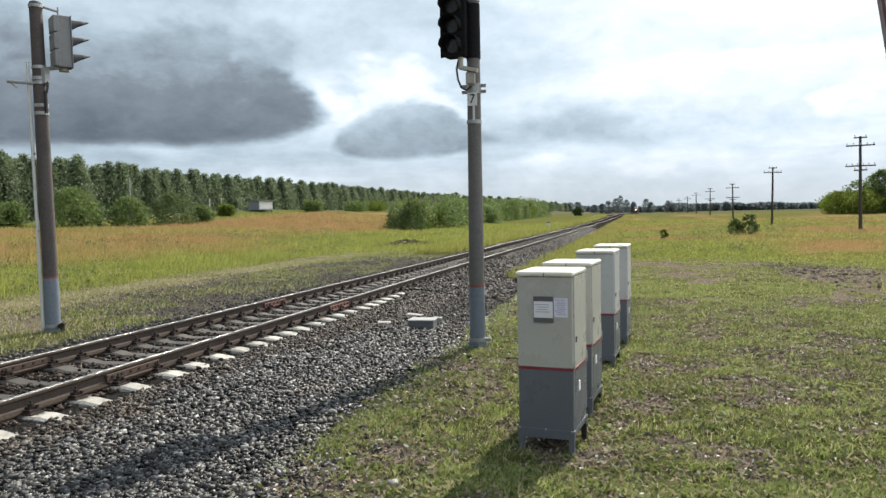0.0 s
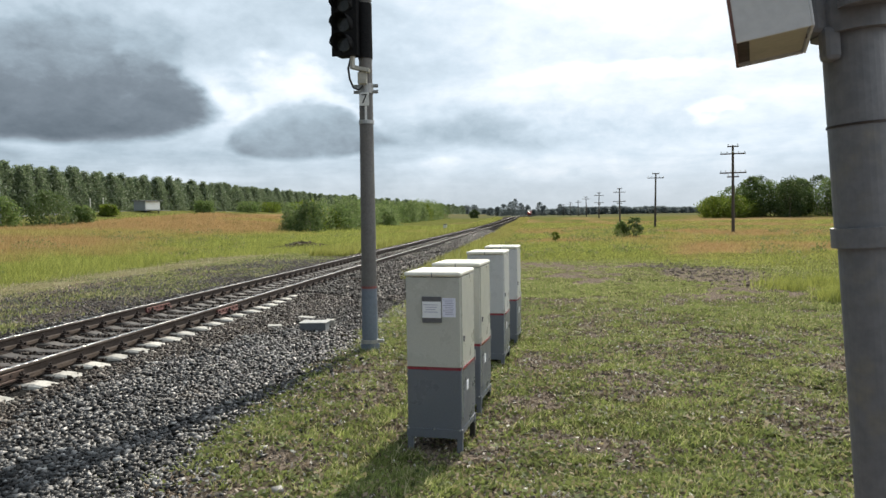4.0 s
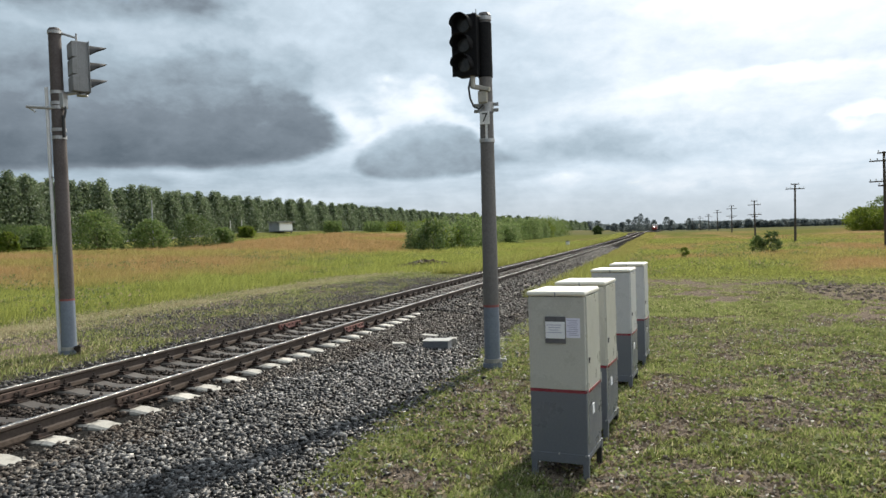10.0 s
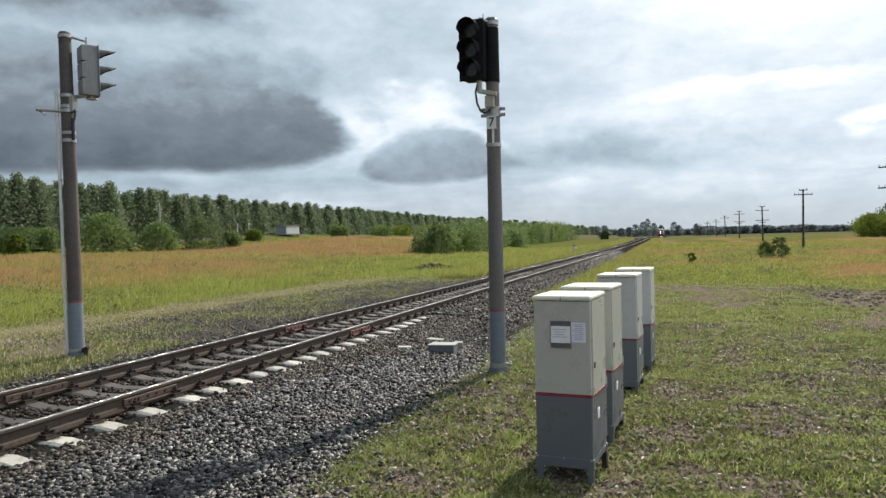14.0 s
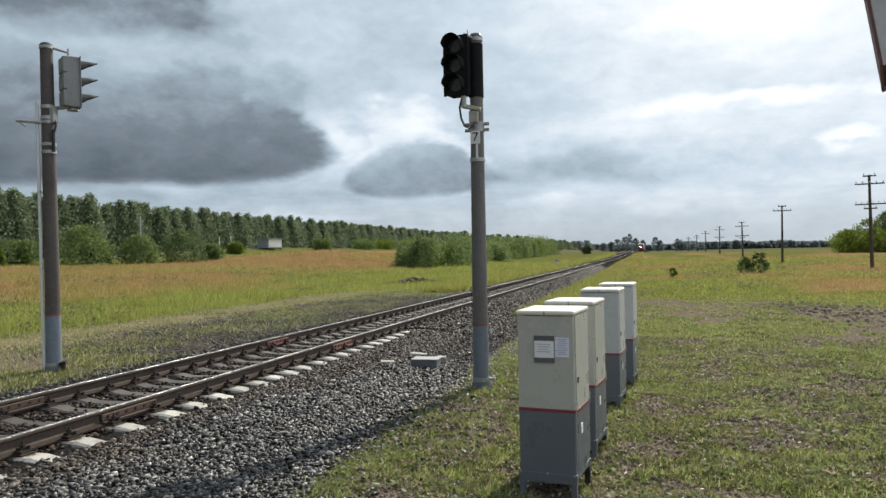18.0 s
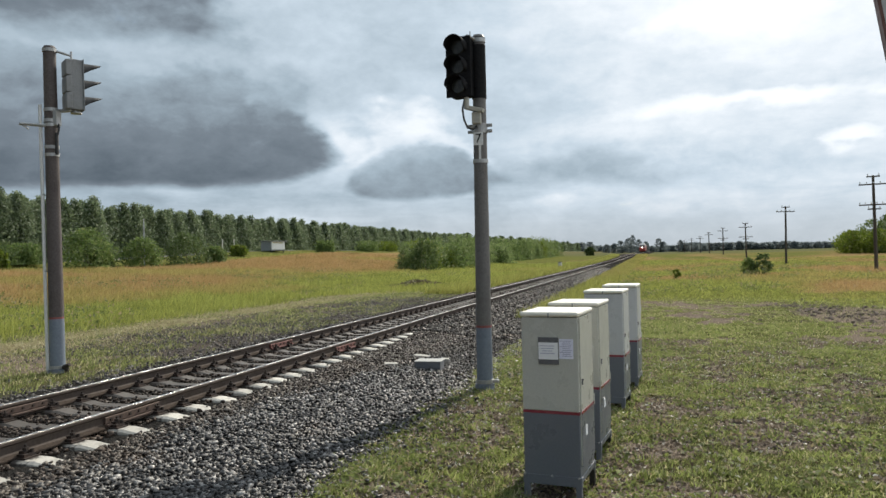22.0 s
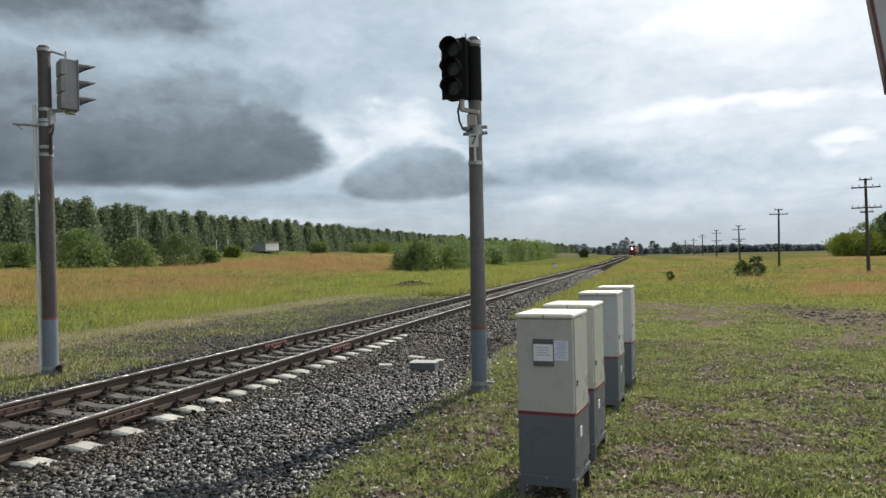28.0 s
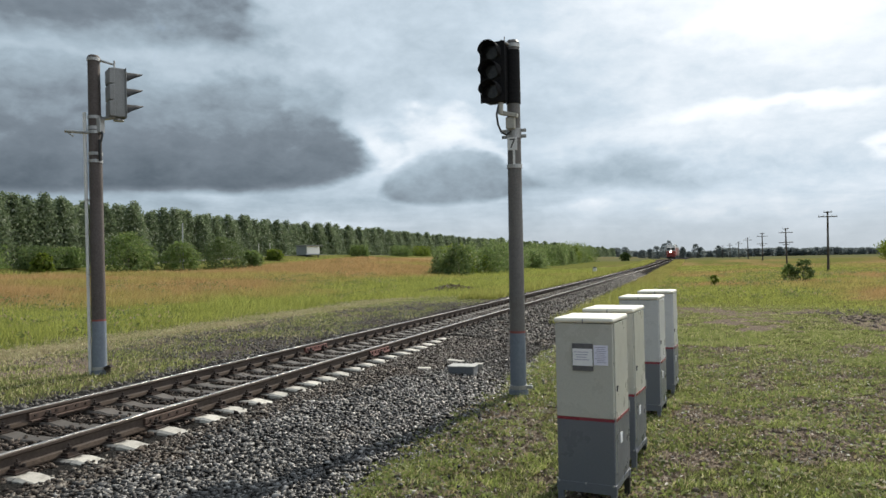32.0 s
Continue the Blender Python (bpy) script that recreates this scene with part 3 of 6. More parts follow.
M_ROOF = surface("grey_roofing", (0.20, 0.20, 0.21), (0.27, 0.27, 0.28), (0.14, 0.14, 0.14), 8.0, 1.0, 0.7)
M_ASPHALT = surface("road_asphalt", (0.045, 0.045, 0.046), (0.065, 0.064, 0.063), (0.09, 0.085, 0.08), 30.0, 0.6, 0.85, 0.0, 0.3, 0.004)
M_CARPAINT = surface("silver_white_car_paint", (0.62, 0.63, 0.65), (0.65, 0.66, 0.68), (0.52, 0.52, 0.53), 20.0, 2.0, 0.25, 0.2, 0.02, 0.0003)
M_GLASSDARK = surface("dark_window_glass", (0.02, 0.025, 0.03), (0.03, 0.035, 0.04), (0.04, 0.045, 0.05), 5.0, 1.0, 0.08)
M_RUBBER = surface("tyre_rubber", (0.02, 0.02, 0.02), (0.03, 0.03, 0.03), (0.05, 0.045, 0.04), 30.0, 5.0, 0.8)
M_LOCORED = surface("red_locomotive_paint", (0.33, 0.045, 0.035), (0.37, 0.06, 0.05), (0.24, 0.05, 0.045), 6.0, 0.8, 0.4, 0.0, 0.04, 0.001)
M_LOCOGREY = surface("light_grey_locomotive_paint", (0.60, 0.60, 0.60), (0.65, 0.65, 0.65), (0.5, 0.49, 0.48), 6.0, 0.8, 0.45, 0.0, 0.04, 0.001)
M_WAGON = surface("brown_wagon_paint", (0.13, 0.06, 0.045), (0.17, 0.08, 0.06), (0.09, 0.06, 0.05), 6.0, 0.8, 0.7, 0.0, 0.1, 0.003)
M_HEADLIGHT = glow("lit_headlamp", (1.0, 0.93, 0.80), 14.0)
M_FUR = surface("glossy_black_fur", (0.004, 0.004, 0.004), (0.009, 0.008, 0.008), (0.012, 0.010, 0.009), 120.0, 9.0, 0.45, 0.0, 0.8, 0.006, 0.5, 0.0, 0.12)
M_FURTAN = surface("tan_fur", (0.34, 0.22, 0.11), (0.42, 0.29, 0.16), (0.22, 0.13, 0.07), 120.0, 9.0, 0.7, 0.0, 0.6, 0.005)
M_DARKGAP = surface("dark_brown_inner_metal", (0.05, 0.037, 0.03), (0.075, 0.057, 0.047), (0.04, 0.03, 0.026), 40.0, 6.0, 0.8, 0.0, 0.2, 0.001)
M_DULLEDGE = surface("dull_red_brown_edge_paint", (0.16, 0.075, 0.062), (0.21, 0.11, 0.095), (0.12, 0.09, 0.08), 40.0, 6.0, 0.7, 0.0, 0.2, 0.001)
M_MARKER = surface("whitewashed_marker", (0.62, 0.62, 0.60), (0.70, 0.70, 0.67), (0.40, 0.38, 0.35), 20.0, 5.0, 0.7)
M_BOXGREY = surface("grey_cable_box_paint", (0.14, 0.15, 0.165), (0.18, 0.19, 0.205), (0.16, 0.16, 0.16), 30.0, 4.0, 0.6, 0.0, 0.2, 0.002)
M_BOXLID = surface("pale_cable_box_lid", (0.36, 0.36, 0.345), (0.42, 0.415, 0.395), (0.25, 0.24, 0.22), 30.0, 5.0, 0.6, 0.0, 0.2, 0.002)


# ---- modelling helpers ----
def part(name, bm, material, parent=None, label="", smooth=False):
    me = bpy.data.meshes.new(name)
    bm.to_mesh(me)
    bm.free()
    if smooth:
        me.polygons.foreach_set("use_smooth", [True] * len(me.polygons))
    me.materials.append(material)
    ob = new(name, me)
    if parent is not None:
        ob.parent = parent
    if label:
        tagged(ob, label)
    return ob


def thing(name, label, category, at=None, group="", kind=""):
    ob = new(name)
    ob.empty_display_size = 0.2
    if at is not None:
        ob.matrix_basis = at
    return tagged(ob, label, category, group, kind)


def box(bm, cx, cy, cz, sx, sy, sz, bevel=0.0, m=None, segments=2):
    r = bmesh.ops.create_cube(bm, size=1.0)
    vs = r["verts"]
    bmesh.ops.transform(bm, matrix=Matrix.Translation((cx, cy, cz)) @ Matrix.Diagonal((sx, sy, sz, 1)), verts=vs)
    if bevel:
        es = list({e for v in vs for e in v.link_edges})
        g = bmesh.ops.bevel(bm, geom=es, offset=bevel, segments=segments, profile=0.5, affect="EDGES")
        vs = list({v for f in g["faces"] for v in f.verts} | {v for v in vs if v.is_valid})
    if m is not None:
        bmesh.ops.transform(bm, matrix=m, verts=vs)
    return bm


def tube(bm, a, b, r0, r1=None, seg=12):
    a, b = Vector(a), Vector(b)
    r1 = r0 if r1 is None else r1
    q = (b - a).to_track_quat("Z", "Y").to_matrix().to_4x4()
    bmesh.ops.create_cone(bm, cap_ends=True, segments=seg, radius1=r0, radius2=r1, depth=(b - a).length, matrix=Matrix.Translation((a + b) / 2) @ q)
    return bm


def ball(bm, c, sx, sy, sz, u=16, v=10, m=None):
    r = bmesh.ops.create_uvsphere(bm, u_segments=u, v_segments=v, radius=1.0)
    bmesh.ops.transform(bm, matrix=(m or Matrix()) @ Matrix.Translation(c) @ Matrix.Diagonal((sx, sy, sz, 1)), verts=r["verts"])
    return bm


def B():
    return bmesh.new()


def one_box(*a, **k):
    return box(B(), *a, **k)


def one_tube(*a, **k):
    return tube(B(), *a, **k)


def hose(points, r, seg=6):
    bm = B()
    for a, b in zip(points, points[1:]):
        tube(bm, a, b, r, r, seg)
    return bm


def raw(name, verts, faces_n, material, parent=None, label="", smooth=False):
    """A mesh from numpy: verts (n, 3); all faces have faces_n corners, in order."""
    me = bpy.data.meshes.new(name)
    n = len(verts)
    if isinstance(faces_n, int):
        loops = np.arange(n, dtype=np.int32)
        size = faces_n
    else:
        loops = np.asarray(faces_n, dtype=np.int32).ravel()
        size = np.asarray(faces_n).shape[1]
    k = len(loops) // size
    me.vertices.add(n)
    me.vertices.foreach_set("co", np.asarray(verts, dtype=np.float32).ravel())
    me.loops.add(len(loops))
    me.loops.foreach_set("vertex_index", loops)
    me.polygons.add(k)
    me.polygons.foreach_set("loop_start", np.arange(0, k * size, size, dtype=np.int32))
    if smooth:
        me.polygons.foreach_set("use_smooth", np.ones(k, dtype=bool))
    me.materials.append(material)
    me.update(calc_edges=True)
    me.validate()
    ob = new(name, me)
    if parent is not None:
        ob.parent = parent
    if label:
        tagged(ob, label)
    return ob


def lattice(x, y, seed):
    """Smooth value noise, 0 to 1, for numpy arrays."""
    x, y = np.asarray(x, float), np.asarray(y, float)
    xi, yi = np.floor(x).astype(np.int64), np.floor(y).astype(np.int64)
    fx, fy = x - xi, y - yi
    fx, fy = fx * fx * (3 - 2 * fx), fy * fy * (3 - 2 * fy)

    def h(a, b):
        n = (a * 374761393 + b * 668265263 + seed * 1442695041) & 0xFFFFFFFF
        n = ((n ^ (n >> 13)) * 1274126177) & 0xFFFFFFFF
        return ((n ^ (n >> 16)) & 0xFFFF) / 65535.0

    a, b, c, d = h(xi, yi), h(xi + 1, yi), h(xi, yi + 1), h(xi + 1, yi + 1)
    return (a * (1 - fx) + b * fx) * (1 - fy) + (c * (1 - fx) + d * fx) * fy


def fractal(x, y, scale, seed, octaves=4):
    v, amp, tot = 0, 1.0, 0
    for o in range(octaves):
        v = v + amp * lattice(np.asarray(x) * scale * 2**o, np.asarray(y) * scale * 2**o, seed + o)
        tot += amp
        amp *= 0.55
    return v / tot


def step(v, a, b):
    t = np.clip((np.asarray(v, float) - a) / (b - a), 0, 1)
    return t * t * (3 - 2 * t)


# ---- the lie of the land ----
def land(x, y):
    """Height of the ground."""
    x, y = np.asarray(x, float), np.asarray(y, float)
    z = 0.06 * (fractal(x, y, 0.45, 5) - 0.5) * step(y, 5, 9) + 0.085 * (fractal(x, y, 1.6, 6, 2) - 0.5) * step(x, -3.4, -2.8) * step(y, 3.5, 5) * (1 - step(y, 30, 40)) + 0.35 * (fractal(x, y, 0.05, 9) - 0.5) * step(y, 30, 60)
    # the road bank in front of the crossing
    z = z + np.clip(5.9 - y, 0, 6.0) * 0.15 * step(x, -2.1, -0.7)
    # a hollow about the cabinets
    z = z - 0.07 * (1 - step(y, 6.6, 9.5)) * step(x, -2.6, -1.5)
    # gravel apron beyond the track, then the rising meadow and the road bank
    z = z + 0.12 * step(-x, 8.0, 9.5) * (1 - step(-x, 13, 17))
    z = z + step(-x, 20, 62) * (1.5 + 1.9 * step(y, 70, 140))
    z = z + step(-x, 62, 68) * (1.0 - 0.35 * step(y, 100, 150))
    z = z - step(-x, 78, 84) * 1.0
    # the line climbs slightly to the far crossing
    z = z + 1.3 * step(y, 90, 240) * step(x, -60, -25)
    return z


def land_z(x, y):
    return float(land(np.array([x]), np.array([y]))[0])


# trodden places: where, half-widths, how bare
WORN = [(1.35, 9.0, 1.0, 0.8, 0.95), (0.5, 10.3, 1.0, 0.9, 0.8), (2.2, 11.1, 1.2, 0.9, 0.9), (1.7, 14.2, 1.9, 1.2, 0.75), (2.9, 8.4, 1.0, 1.2, 0.7), (-2.3, 8.4, 0.8, 2.5, 0.85), (-2.2, 6.4, 0.8, 0.9, 0.5), (-0.36, 6.5, 0.35, 0.2, 1.0), (-0.3, 7.6, 0.3, 0.25, 0.9), (0.75, 16.8, 1.2, 1.2, 0.35), (4.4, 12.5, 1.6, 1.4, 0.8), (3.4, 18.0, 1.5, 1.4, 0.35), (1.1, 6.6, 0.8, 0.35, 0.6)]


def turf_cover(x, y):
    """How much short turf there is, 0 to 1 (the rest bare earth)."""
    g = 0.5 * fractal(x, y, 0.45, 31, 5) + 0.5 * fractal(x, y, 2.1, 35, 4)
    near_toe = step(np.asarray(x) + 0.5 * (fractal(x, y, 1.2, 37, 3) - 0.5), -3.35, -2.75)
    c = step(g, 0.38, 0.55)
    c = c * (1 - 0.93 * step(5.55 - np.asarray(y) + 1.1 * (fractal(x, y, 0.8, 39) - 0.5), 0, 0.5))
    c = np.clip(c * 1.25, 0, 1)
    rag = 1.1 * (fractal(x, y, 1.3, 33, 4) - 0.5)
    for bx, by, sx, sy, amount in WORN:
        d = np.hypot((np.asarray(x) - bx) / sx, (np.asarray(y) - by) / sy) + rag
        c = c * (1 - amount * (1 - step(d, 0.45, 1.0)))
    mud = np.exp(-(((np.asarray(x) - 6.2) / 2.0) ** 2 + ((np.asarray(y) - 25.0) / 4.0) ** 2))
    c = c * (1 - 0.9 * step(mud, 0.35, 0.6))
    left = step(-np.asarray(x), 8.5, 9.0)
    c = np.where(left > 0.5, np.maximum(c, 0.75 * (1 - step(np.asarray(y) + 6 * (fractal(x, y, 0.5, 75, 4) - 0.5), 11, 15))), c)
    c = c * np.where(left > 0.5, 0.95 * step(fractal(x, y, 0.5, 77, 4), 0.36, 0.56), near_toe)
    return np.clip(c, 0, 1)


def meadow_cover(x, y):
    x, y = np.asarray(x, float), np.asarray(y, float)
    wob = (fractal(x, y, 0.2, 13, 4) - 0.5) * 6
    left = step(-x + wob * 0.5, 16.5, 18.5)
    left = np.maximum(left, step(-x + wob * 0.3, 9.5, 11.0) * step(y + wob, 36, 42))
    edge = 32.0 - np.clip(x - 2.0, 0, 8) * 1.0
    right = step(x, -3.2, -2.6) * step(y + wob * 2.2, edge - 4, edge + 6)
    return np.clip(np.maximum(left, right), 0, 1)


def ripeness(x, y):
    x, y = np.asarray(x, float), np.asarray(y, float)
    p = fractal(x, y, 0.07, 51, 4)
    left = step(-x, 27, 40) * 0.95
    right = 0.7 * step(fractal(x, y * 0.6, 0.11, 57, 4), 0.42, 0.62) * step(y, 24, 50) * (1 - step(y, 170, 260))
    r = np.where(x < -8, left * (1 - step(-x, 60, 63)), right)
    return np.clip(r * (0.55 + 0.9 * step(p, 0.3, 0.6)) + 0.5 * step(p, 0.58, 0.7), 0, 1)


def gravel_cover(x, y):
    x, y = np.asarray(x, float), np.asarray(y, float)
    w = (fractal(x, y, 0.6, 19, 4) - 0.5)
    apron = step(-x, 8.3, 8.9) * (1 - step(-x + w * 5, 10.5, 16.5)) * (1 - step(y, 30, 42))
    apron = apron * np.maximum(step(y + w * 5, 11, 15), 1 - step(-x + w * 1.5, 9.3, 10.2))
    bed = step(x + w * 0.8, -9.6, -9.2) * (1 - step(x + w * 0.9, -3.25, -2.8))
    return np.clip(np.maximum(bed, 0.85 * apron), 0, 1)


def graded(lo, a, b, hi, fine, growth=1.16):
    v = list(np.arange(a, b + 1e-6, fine))
    s, p = fine, b
    while p < hi:
        s *= growth
        p += s
        v.append(min(p, hi))
    s, p = fine, a
    while p > lo:
        s *= growth
        p -= s
        v.insert(0, max(p, lo))
    return np.array(v)


def build_ground():
    xs, ys = graded(-3500, -20, 12, 3500, 0.2), graded(-600, 2, 36, 4500, 0.22)
    X, Y = np.meshgrid(xs, ys)
    Z = land(X, Y)
    n, m = len(xs), len(ys)
    i = np.arange((m - 1) * (n - 1))
    a = (i // (n - 1)) * n + i % (n - 1)
    faces = np.stack([a, a + 1, a + n + 1, a + n], 1)
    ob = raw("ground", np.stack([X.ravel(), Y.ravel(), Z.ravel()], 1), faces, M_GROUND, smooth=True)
    for key, fn in (("turf", turf_cover), ("meadow", meadow_cover), ("ripe", ripeness), ("gravel", gravel_cover)):
        at = ob.data.attributes.new(key, "FLOAT", "POINT")
        at.data.foreach_set("value", fn(X.ravel(), Y.ravel()).astype(np.float32))
    tagged(ob, "patchy turf, bare earth and meadow beside the railway", "ground", kind="structure")


build_ground()

# ---- railway ----
RAIL_NEAR, RAIL_FAR, TRACK_X, RAIL_TOP, SLEEPER_TOP = -5.92, -7.51, -6.715, 0.45, 0.27


SLEEPER_Y = [2.05, 2.62, 3.2, 3.78, 4.37, 4.95, 5.53, 6.14, 6.78, 7.48, 7.97, 8.56, 9.08, 9.52, 10.02, 10.53, 11.04]
while SLEEPER_Y[-1] < 62:
    SLEEPER_Y.append(SLEEPER_Y[-1] + 0.5435 + 0.02 * math.sin(len(SLEEPER_Y) * 7.3))


def bend(y):
    """The line swings slightly to the right far off."""
    return 0.0105 * np.clip(np.asarray(y, float) - 60, 0, None) * step(y, 60, 160)


def rise(y):
    """And climbs a little."""
    return 1.3 * step(y, 70, 270)


def bed_height(x, y=0.0):
    x, y = np.asarray(x, float), np.asarray(y, float)
    heap = 0.085 * step(y, 15, 22) * (step(x, -5.78, -5.62) * (1 - step(x, -5.2, -4.6)) + step(-x, 7.66, 7.82) * (1 - step(-x, 8.2, 8.8)))
    z = np.interp(x, [-9.6, -9.0, -8.3, -5.45, -5.15, -4.4, -3.4, -2.9], [0.10, 0.15, 0.215, 0.225, 0.215, 0.13, 0.045, -0.04])
    return z + heap


def build_bed():
    xs = np.concatenate([np.linspace(-9.6, -8.3, 6), np.linspace(-8.2, -5.4, 22), np.linspace(-5.25, -2.9, 16)])
    ys = graded(-60, 2, 30, 1600, 0.3, 1.12)
    X, Y = np.meshgrid(xs, ys)
    Z = bed_height(X, Y) + rise(Y) + 0.05 * (fractal(X, Y, 1.6, 3) - 0.5) * step(-X, 2.9, 3.4)
    Z[:, 0] = rise(Y[:, 0])
    n, m = len(xs), len(ys)
    i = np.arange((m - 1) * (n - 1))
    a = (i // (n - 1)) * n + i % (n - 1)
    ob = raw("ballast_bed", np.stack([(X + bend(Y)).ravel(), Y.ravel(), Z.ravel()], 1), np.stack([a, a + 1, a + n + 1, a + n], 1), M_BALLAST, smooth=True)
    tagged(ob, "grey crushed-stone ballast bed under the track", "ballast", kind="structure")


build_bed()


def stones(name, px, py, pz, size, material, label, seed=1):
    """Crushed stones: sharp-edged broken blocks, all in one mesh."""
    rng = np.random.default_rng(seed)
    v0 = np.array([(x, y, z) for z in (-0.8, 0.8) for y in (-0.8, 0.8) for x in (-0.8, 0.8)] + [(0.0, 0.0, 1.05)])
    f0 = np.array([(0, 2, 3), (0, 3, 1), (0, 1, 5), (0, 5, 4), (1, 3, 7), (1, 7, 5), (3, 2, 6), (3, 6, 7), (2, 0, 4), (2, 4, 6), (4, 5, 8), (5, 7, 8), (7, 6, 8), (6, 4, 8)])
    n = len(px)
    k = len(v0)
    V = v0[None] * (0.35 + 0.85 * rng.random((n, k, 3)))
    V = V * np.stack([0.85 + 0.75 * rng.random(n), 0.6 + 0.45 * rng.random(n), 0.4 + 0.35 * rng.random(n)], 1)[:, None, :]
    a, t = rng.random(n) * 6.283, (rng.random(n) - 0.5) * 2.4
    ca, sa, ct, st = np.cos(a), np.sin(a), np.cos(t), np.sin(t)
    x, y, z = V[..., 0], V[..., 1], V[..., 2]
    y, z = y * ct[:, None] - z * st[:, None], y * st[:, None] + z * ct[:, None]
    x, y = x * ca[:, None] - y * sa[:, None], x * sa[:, None] + y * ca[:, None]
    V = np.stack([x, y, z], 2) * size[:, None, None] + np.stack([px, py, pz], 1)[:, None, :]
    F = f0[None] + (np.arange(n) * k)[:, None, None]
    ob = raw(name, V.reshape(-1, 3), F.reshape(-1, 3), material)
    return tagged(ob, label, "gravel", kind="stuff")


def build_stones():
    rng = np.random.default_rng(11)

    def scatter(x0, x1, y0, y1, n, power=1.0):
        return x0 + (x1 - x0) * rng.random(n), y0 + (y1 - y0) * rng.random(n) ** power

    # shoulder and slope towards the turf
    x, y = scatter(-5.5, -2.8, 3.0, 34, 76000, 1.65)
    keep = ((x > -5.38) | (y > 16) | (rng.random(len(x)) < 0.1)) & (rng.random(len(x)) < gravel_cover(x, y) + 0.08) & (x + (rng.random(len(x)) - 0.5) * 0.7 < -3.02)
    x, y = x[keep], y[keep]
    # darker stones near the rail: brown stain, with the rail's shade painted in
    oily = x + 0.25 * (rng.random(len(x)) - 0.5) + 0.5 * (fractal(x, y, 0.9, 45, 3) - 0.5) < -4.98 + 0.8 * step(y, 8, 14)
    stones("ballast_stones_by_rail", x[oily], y[oily], bed_height(x[oily], y[oily]) + 0.006 + 0.03 * rng.random(oily.sum()), 0.018 + 0.019 * rng.random(oily.sum()) ** 1.6, M_STONE_BYRAIL, "brown stained crushed stones along the rail, its shade in their tone", 13)
    x, y = x[~oily], y[~oily]
    out = y > 11 + 4 * rng.random(len(y))
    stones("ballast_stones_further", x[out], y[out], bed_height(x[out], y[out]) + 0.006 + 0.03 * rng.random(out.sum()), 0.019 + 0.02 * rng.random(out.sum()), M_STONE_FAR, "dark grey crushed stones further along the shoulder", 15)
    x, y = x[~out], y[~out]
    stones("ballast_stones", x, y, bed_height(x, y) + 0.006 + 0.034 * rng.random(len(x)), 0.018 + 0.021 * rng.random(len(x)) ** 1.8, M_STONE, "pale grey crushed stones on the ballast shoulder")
    # between and just outside the rails
    x, y = scatter(-5.85, -3.2, 17, 85, 16000, 1.3)
    stones("ballast_stones_far", x + bend(y), y, bed_height(x, y) + rise(y) + 0.02 + 0.03 * rng.random(len(x)), 0.03 + 0.03 * rng.random(len(x)) + 0.0004 * y, M_STONE_FAR, "grey crushed stones on the bank of the line", 8)
    x, y = scatter(-8.6, -5.3, 3.5, 34, 20000, 1.5)
    keep = (x < -5.75) | (y > 15) | (np.abs((x + 6.715)) < 1.0)
    x2, y2 = scatter(-8.5, -5.4, 30, 100, 9000, 1.3)
    stones("ballast_stones_oily_far", x2 + bend(y2), y2, bed_height(x2, y2) + rise(y2) + 0.01 + 0.03 * rng.random(len(x2)), 0.035 + 0.03 * rng.random(len(x2)), M_STONE_DARK, "dark oily crushed stones far along the track", 9)
    beds = np.array(SLEEPER_Y)
    on = np.abs(y[:, None] - beds[None]).min(1) < 0.13
    keep &= ~on | (rng.random(len(x)) < 0.07)
    x, y = x[keep], y[keep]
    stones("ballast_stones_oily", x, y, bed_height(x, y) + 0.004 + 0.022 * rng.random(len(x)), 0.018 + 0.02 * rng.random(len(x)), M_STONE_DARK, "dark oily crushed stones between the rails", 2)
    # apron beyond the track
    x, y = scatter(-15.5, -8.3, 5, 38, 14000, 1.2)
    keep = rng.random(len(x)) < gravel_cover(x, y) + 0.05
    x, y = x[keep], y[keep]
    stones("apron_gravel", x, y, np.maximum(land(x, y), np.where(x > -9.6, bed_height(x, y), -1)) + 0.01, 0.018 + 0.022 * rng.random(len(x)), M_STONE_DUST, "dusty gravel on the ground beyond the track", 3)
    # strays in the turf
    x, y = scatter(-3.6, 5.5, 4.2, 15, 2600, 1.4)
    keep = rng.random(len(x)) > 0.55 * turf_cover(x, y)
    x, y = x[keep], y[keep]
    stones("stray_stones", x, y, land(x, y) + 0.006, 0.008 + 0.014 * rng.random(len(x)) ** 2, M_STONE, "small pale stones scattered in the turf", 4)


def toe_stones():
    rng = np.random.default_rng(17)
    x, y = -3.2 + rng.exponential(0.26, 5000), 4 + 22 * rng.random(5000) ** 1.4
    y = y + 0.3 * rng.normal(size=len(y))
    keep = (x < -1.6) & (rng.random(len(x)) < 0.25 + step(fractal(x, y, 0.8, 47, 3), 0.4, 0.6))
    x, y = x[keep], y[keep]
    stones("toe_stones", x, y, land(x, y) + 0.012, 0.018 + 0.022 * rng.random(len(x)) ** 1.6, M_STONE, "crushed stones scattered along the foot of the ballast", 21)


build_stones()
toe_stones()


def rail_profile():
    h = [(0.066, 0.0), (0.066, 0.010), (0.024, 0.036), (0.010, 0.058), (0.009, 0.125), (0.036, 0.143), (0.0375, 0.166), (0.030, 0.176)]
    return h + [(-x, z) for x, z in reversed(h)]


